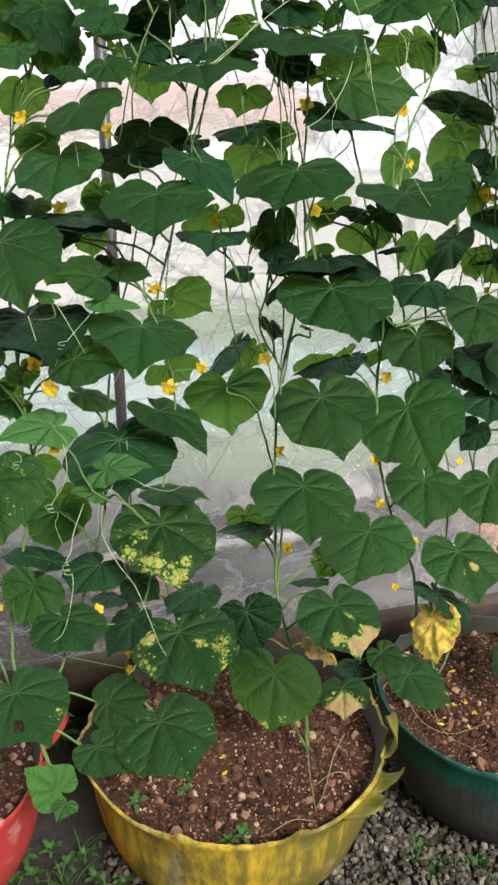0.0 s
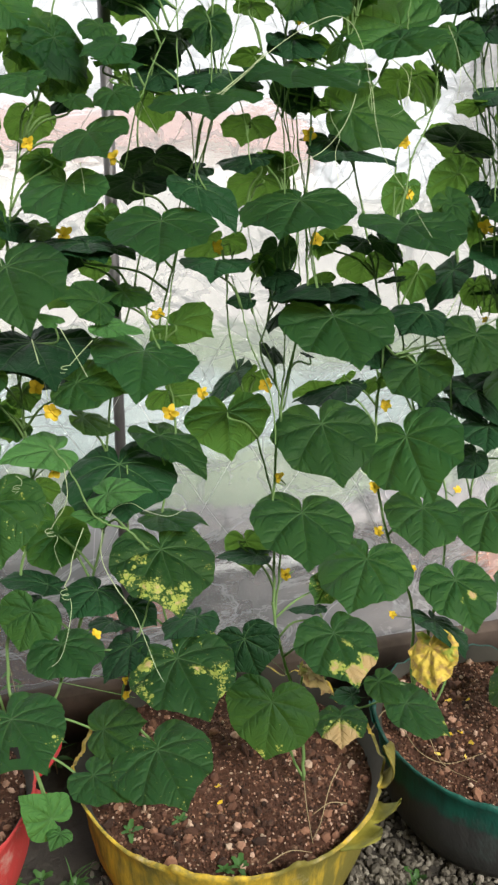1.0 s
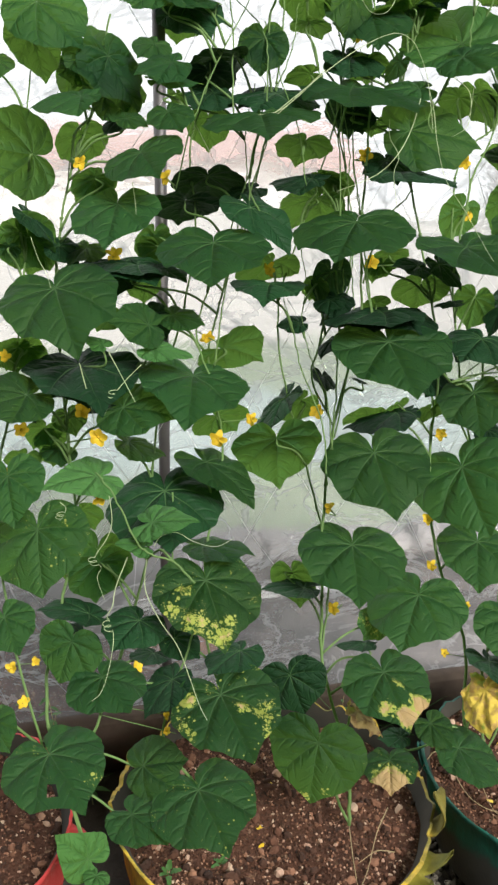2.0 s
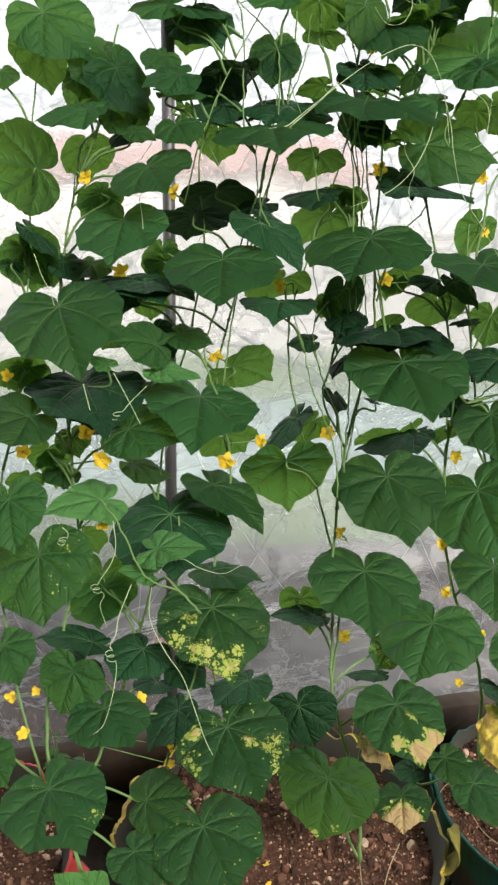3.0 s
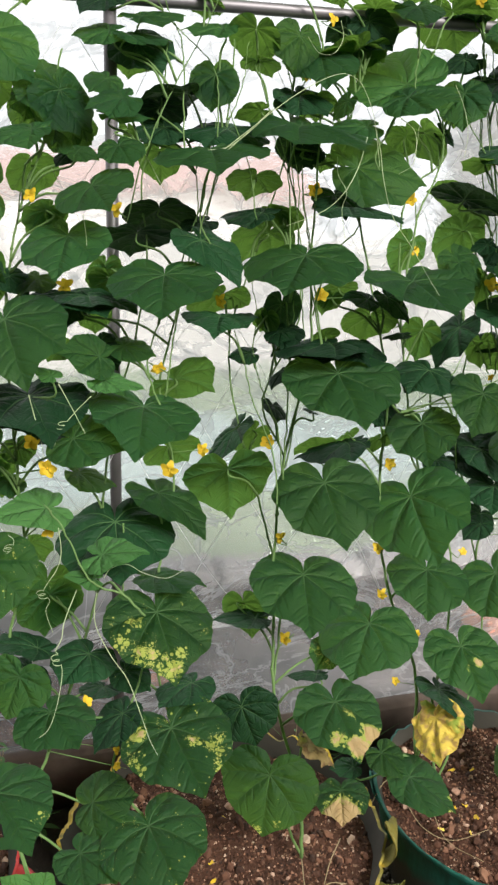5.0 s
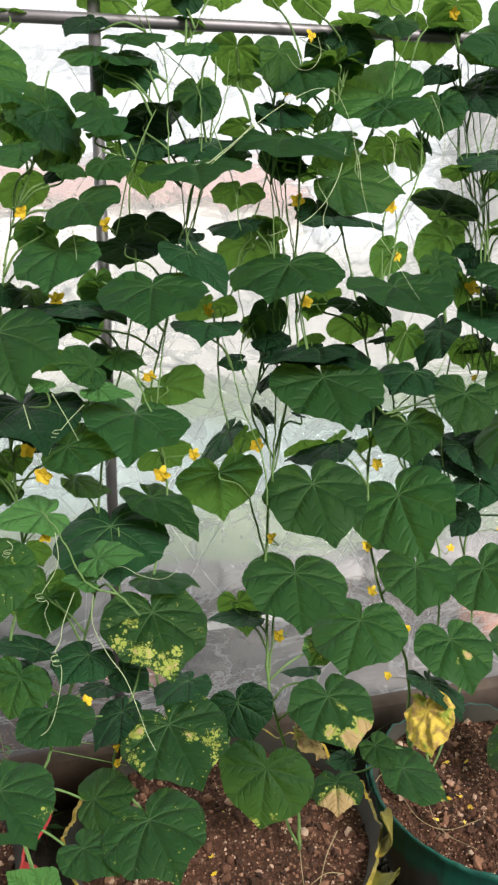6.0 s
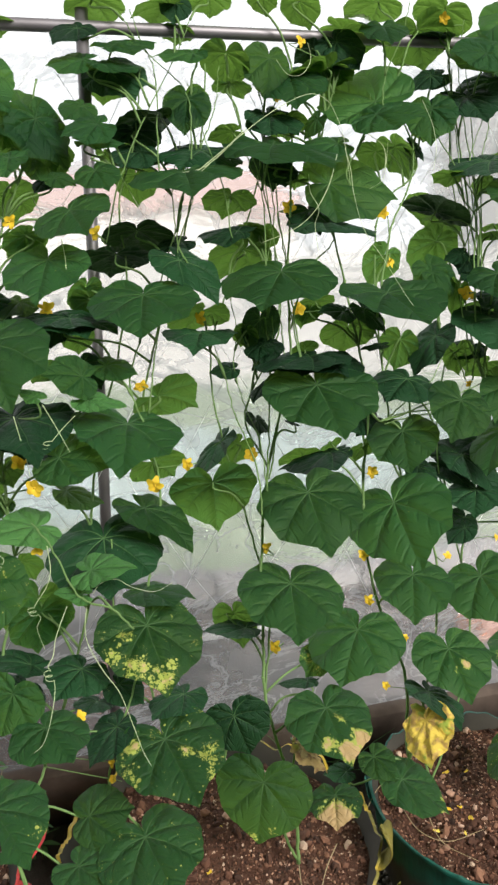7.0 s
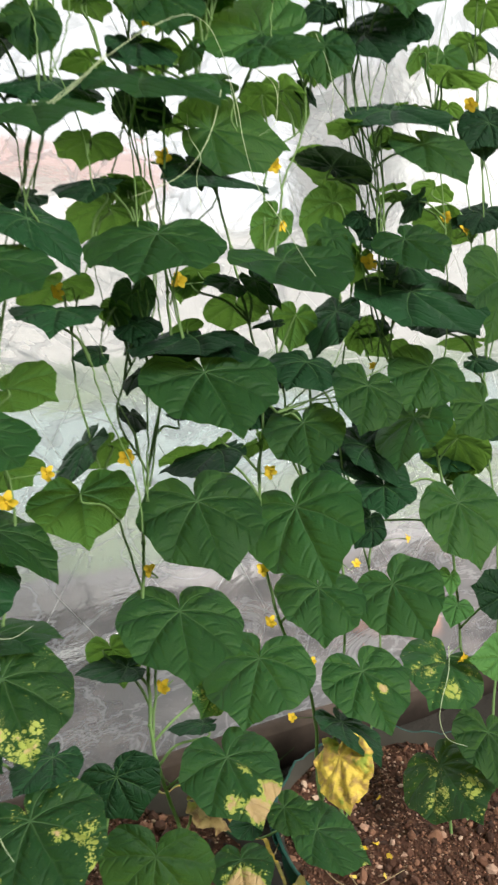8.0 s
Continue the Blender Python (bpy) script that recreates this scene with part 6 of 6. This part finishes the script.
tendril(vine_c, [(0.791, 1.492, 1.506), (0.793, 1.498, 1.479), (0.773, 1.471, 1.439), (0.750, 1.480, 1.421)], 0.0010, 0)
tendril(vine_a, [(0.169, 1.437, 1.336), (0.174, 1.441, 1.301), (0.171, 1.416, 1.267)], 0.0010, 0)
tendril(vine_c, [(0.894, 1.549, 1.590), (0.920, 1.551, 1.549), (0.914, 1.521, 1.502), (0.911, 1.521, 1.457)], 0.0010, 0)
tendril(vine_a, [(0.007, 1.421, 1.252), (0.017, 1.425, 1.218), (0.028, 1.402, 1.195), (0.035, 1.406, 1.160)], 0.0010, 0)

tendril(vine_c, [(0.406, 1.462, 1.444), (0.467, 1.473, 1.489), (0.531, 1.484, 1.535), (0.586, 1.492, 1.567), (0.633, 1.496, 1.584), (0.664, 1.494, 1.575), (0.680, 1.488, 1.550), (0.692, 1.480, 1.515), (0.698, 1.466, 1.459), (0.690, 1.440, 1.43)], 0.0011, 0)
tendril(vine_a, [(0.101, 1.304, 0.858), (0.103, 1.294, 0.819), (0.094, 1.287, 0.793), (0.072, 1.279, 0.763), (0.081, 1.275, 0.747), (0.074, 1.270, 0.731), (0.083, 1.260, 0.697)], 0.0010, 2)
tendril(vine_a, [(0.124, 1.278, 0.759), (0.102, 1.265, 0.713), (0.095, 1.254, 0.688), (0.085, 1.246, 0.674), (0.088, 1.242, 0.667), (0.092, 1.228, 0.644), (0.081, 1.204, 0.606), (0.066, 1.187, 0.576), (0.050, 1.180, 0.566)], 0.0012, 2)
tendril(vine_a, [(0.156, 1.273, 0.765), (0.149, 1.258, 0.709), (0.168, 1.233, 0.662), (0.192, 1.210, 0.625), (0.206, 1.184, 0.582), (0.217, 1.161, 0.544), (0.227, 1.147, 0.522)], 0.0013, 0)
tendril(vine_a, [(0.167, 1.276, 0.775), (0.180, 1.280, 0.789), (0.206, 1.280, 0.793), (0.233, 1.276, 0.776), (0.270, 1.273, 0.764), (0.301, 1.276, 0.774)], 0.0010, 0)
tendril(vine_d, [(0.990, 1.203, 0.592), (0.975, 1.182, 0.558), (0.943, 1.159, 0.521), (0.933, 1.147, 0.493), (0.944, 1.135, 0.464), (0.980, 1.126, 0.443)], 0.0012, 0)
tendril(vine_a, [(0.024, 1.303, 0.854), (0.032, 1.300, 0.845), (0.027, 1.297, 0.831), (0.020, 1.295, 0.826)], 0.0009, 2)


# ---- planters below the vines ----
tyre_planter(0.385, 1.276, 0.300, 0.235, YELLOW_TYRE, "yellow painted tyre planter with a ragged flared lip, full of soil",
             [(-0.50, 0.078, 0.062, 1.05), (-0.80, 0.075, 0.06, 0.5), (-1.02, 0.06, 0.09, 0.3)], 3, 0.212, 1.4)
tyre_planter(0.966, 1.208, 0.270, 0.235, GREEN_TYRE, "dark green painted tyre planter, worn to black rubber", [(2.75, 0.03, 0.1, 0.6)], 8, 0.218, 0.6)
tyre_planter(-0.265, 1.36, 0.285, 0.235, RED_TYRE, "red painted tyre planter with folded cut lip", [(0.05, 0.07, 0.07, 0.35), (-0.35, 0.05, 0.09, 0.15), (0.45, 0.06, 0.09, 0.7)], 12, 0.2)


# ---- on the soil and between the planters ----
def weed(x, y, z, size, seed):
    """A small rosette weed with lobed leaflets."""
    rng = random.Random(seed)
    plant = thing("weed", (x, y, z), "small bright green weed sprouting from the soil", "weed", "little weeds")
    for k in range(rng.randint(6, 9)):
        a, up, ln = k * 2.4 + rng.uniform(-0.3, 0.3), rng.uniform(0.35, 1.1), size * rng.uniform(0.6, 1.1)
        bm = bmesh.new()
        d = Vector((math.cos(a) * math.cos(up), math.sin(a) * math.cos(up), math.sin(up)))
        side = Vector((-math.sin(a), math.cos(a), 0))
        rows = []
        for i in range(7):
            f = i / 6
            w = ln * 0.22 * (0.12 + math.sin(f * math.pi) * (0.6 + 0.4 * math.cos(f * 16))) * (f > 0.25) + 0.0006
            c = d * ln * f - Vector((0, 0, ln * 0.35 * f * f))
            rows.append([bm.verts.new(c - side * w + Vector((0, 0, w * 0.3))), bm.verts.new(c), bm.verts.new(c + side * w + Vector((0, 0, w * 0.3)))])
        for p, q in zip(rows, rows[1:]):
            for j in range(2):
                bm.faces.new((p[j], q[j], q[j + 1], p[j + 1]))
        part("leaf", bm, WEED, plant)


def grass_tuft(x, y, z, size, seed):
    """A tuft of narrow bending blades."""
    rng = random.Random(seed)
    bm = bmesh.new()
    for k in range(rng.randint(9, 14)):
        a, lean, ln = rng.uniform(0, math.tau), rng.uniform(0.1, 0.9), size * rng.uniform(0.5, 1.1)
        d, side = Vector((math.cos(a), math.sin(a), 0)), Vector((-math.sin(a), math.cos(a), 0))
        foot = Vector((rng.uniform(-1, 1), rng.uniform(-1, 1), 0)) * size * 0.25
        rows = []
        for i in range(6):
            f = i / 5
            c = foot + d * ln * (0.25 + lean) * f * f + Vector((0, 0, ln * (f - 0.45 * lean * f * f)))
            w = 0.0019 * (1 - f) ** 0.6 + 0.0002
            rows.append([bm.verts.new(c - side * w), bm.verts.new(c + Vector((0, 0, -0.0006))), bm.verts.new(c + side * w)])
        for p, q in zip(rows, rows[1:]):
            for j in range(2):
                bm.faces.new((p[j], q[j], q[j + 1], p[j + 1]))
    ob = tagged(new("grass_tuft", mesh_of("grass_tuft", bm, WEED)), "small tuft of dark green grass beside the planters", "grass", "grass tufts")
    ob.matrix_world = pose(x, y, z)


def tall_weed(x, y, z, height, seed):
    """A thin upright weed: a reddish stem with narrow leaves in turn."""
    rng = random.Random(seed)
    plant = thing("tall_weed", (x, y, z), "thin upright weed with narrow olive leaves beside the film", "weed", "upright weeds")
    lean = Vector((rng.uniform(-0.15, 0.15), rng.uniform(-0.12, 0.0), 1))
    bm = bmesh.new()
    tube(bm, [lean * height * f for f in (0, 0.35, 0.7, 1)], 0.0016, 5, 0.0007)
    part("stem", bm, STRAW, plant, "thin reddish stem")
    for k in range(int(height / 0.014)):
        f = 0.2 + 0.8 * k / (height / 0.014)
        a, ln = k * 2.4 + rng.uniform(-0.4, 0.4), rng.uniform(0.028, 0.05) * (1.15 - 0.5 * f)
        d, side = Vector((math.cos(a), math.sin(a), 0.25)), Vector((-math.sin(a), math.cos(a), 0))
        bm = bmesh.new()
        rows = []
        for i in range(6):
            q = i / 5
            c = lean * height * f + d * ln * q - Vector((0, 0, 0.5 * ln * q * q))
            w = ln * 0.17 * math.sin(math.pi * (0.06 + 0.92 * q)) + 0.0003
            rows.append([bm.verts.new(c - side * w), bm.verts.new(c - Vector((0, 0, w * 0.3))), bm.verts.new(c + side * w)])
        for p, r in zip(rows, rows[1:]):
            for j in range(2):
                bm.faces.new((p[j], r[j], r[j + 1], p[j + 1]))
        part("leaf", bm, WEED, plant)


def straw(points, r=0.0012):
    bm = bmesh.new()
    tube(bm, smooth_path(points, 5), r, 5, r * 0.5)
    tagged(new("dry_stalk", mesh_of("dry_stalk", bm, STRAW)), "thin dry stalk lying on the soil", "dry stalk", "dry stalks")


def fallen(x, y, z, size, seed):
    rng = random.Random(seed)
    bm = bmesh.new()
    n, ring = 8, []
    c = bm.verts.new((0, 0, 0.002))
    for k in range(n):
        a = math.tau * k / n
        ring.append(bm.verts.new((size * math.cos(a) * rng.uniform(0.6, 1.1), size * 0.5 * math.sin(a) * rng.uniform(0.6, 1.2), rng.uniform(0, size * 0.5))))
    for k in range(n):
        bm.faces.new((c, ring[k], ring[(k + 1) % n]))
    ob = tagged(new("fallen_petal", mesh_of("fallen_petal", bm, PETAL if seed % 3 else WITHERED)), "shrivelled yellow petal fallen on the soil", "petal", "fallen petals")
    ob.matrix_world = pose(x, y, z, rng.uniform(-20, 20), rng.uniform(-20, 20), rng.uniform(0, 360))


weed(0.327, 1.034, 0.205, 0.035, 1)
weed(0.164, 1.167, 0.205, 0.030, 2)
weed(0.300, 1.036, 0.205, 0.020, 3)
weed(0.257, 1.165, 0.205, 0.022, 4)
weed(0.038, 1.261, 0.0, 0.034, 21)
weed(-0.027, 1.255, 0.0, 0.034, 22)
weed(0.085, 1.211, 0.0, 0.034, 23)
weed(0.710, 1.078, 0.0, 0.040, 24)
weed(0.799, 1.006, 0.0, 0.045, 25)
weed(-0.070, 1.248, 0.0, 0.034, 26)
weed(0.135, 1.182, 0.0, 0.034, 27)
weed(0.009, 1.306, 0.0, 0.034, 28)
weed(0.696, 1.020, 0.0, 0.030, 29)
weed(0.072, 1.271, 0.0, 0.034, 30)
weed(-0.045, 1.309, 0.0, 0.034, 31)
fallen(0.785, 1.164, 0.222, 0.008, 0)
fallen(0.897, 1.308, 0.222, 0.011, 1)
fallen(0.941, 1.298, 0.222, 0.007, 2)
fallen(0.340, 1.208, 0.222, 0.011, 4)
fallen(0.332, 1.169, 0.222, 0.007, 5)
fallen(0.394, 1.309, 0.222, 0.008, 6)
fallen(0.834, 1.140, 0.222, 0.008, 9)
fallen(0.834, 1.202, 0.228, 0.010, 40)
fallen(0.864, 1.166, 0.228, 0.010, 41)
fallen(0.860, 1.202, 0.228, 0.010, 44)
straw([(0.589, 1.199, 0.222), (0.537, 1.135, 0.234), (0.494, 1.074, 0.222), (0.459, 1.029, 0.234)])
straw([(0.555, 1.098, 0.222), (0.520, 1.097, 0.234), (0.484, 1.091, 0.222)])
straw([(0.680, 1.260, 0.222), (0.744, 1.307, 0.234), (0.756, 1.254, 0.222), (0.747, 1.166, 0.234), (0.792, 1.134, 0.222), (0.865, 1.127, 0.234)])
straw([(0.502, 1.178, 0.222), (0.474, 1.094, 0.234), (0.459, 1.029, 0.222)])
straw([(0.369, 1.013, 0.222), (0.411, 1.016, 0.234), (0.451, 1.012, 0.222)])
straw([(0.801, 1.299, 0.222), (0.792, 1.223, 0.234), (0.781, 1.137, 0.222), (0.810, 1.061, 0.234)])

weed(-0.012, 1.636, 0.0, 0.12, 51)
weed(0.038, 1.650, 0.0, 0.10, 52)
weed(-0.092, 1.616, 0.0, 0.11, 53)
tufts = random.Random(77)
for _ in range(22):
    grass_tuft(tufts.uniform(-0.10, 0.16), tufts.uniform(1.02, 1.30), -0.003, tufts.uniform(0.035, 0.075), tufts.randrange(999))
for gx, gy in ((0.74, 1.02), (0.80, 0.97), (0.68, 1.06), (0.90, 0.93), (-0.05, 1.62), (-0.2, 1.63), (0.05, 1.63), (0.64, 1.62), (0.72, 1.6)):
    grass_tuft(gx, gy, -0.003, tufts.uniform(0.03, 0.05) if gy < 1.2 else tufts.uniform(0.1, 0.2), tufts.randrange(999))
for wx, wy, wh, ws in ((0.02, 1.62, 0.30, 1), (-0.03, 1.63, 0.24, 2), (0.07, 1.60, 0.22, 3), (-0.09, 1.61, 0.28, 4), (0.66, 1.61, 0.18, 5)):
    tall_weed(wx, wy, -0.003, wh, ws)
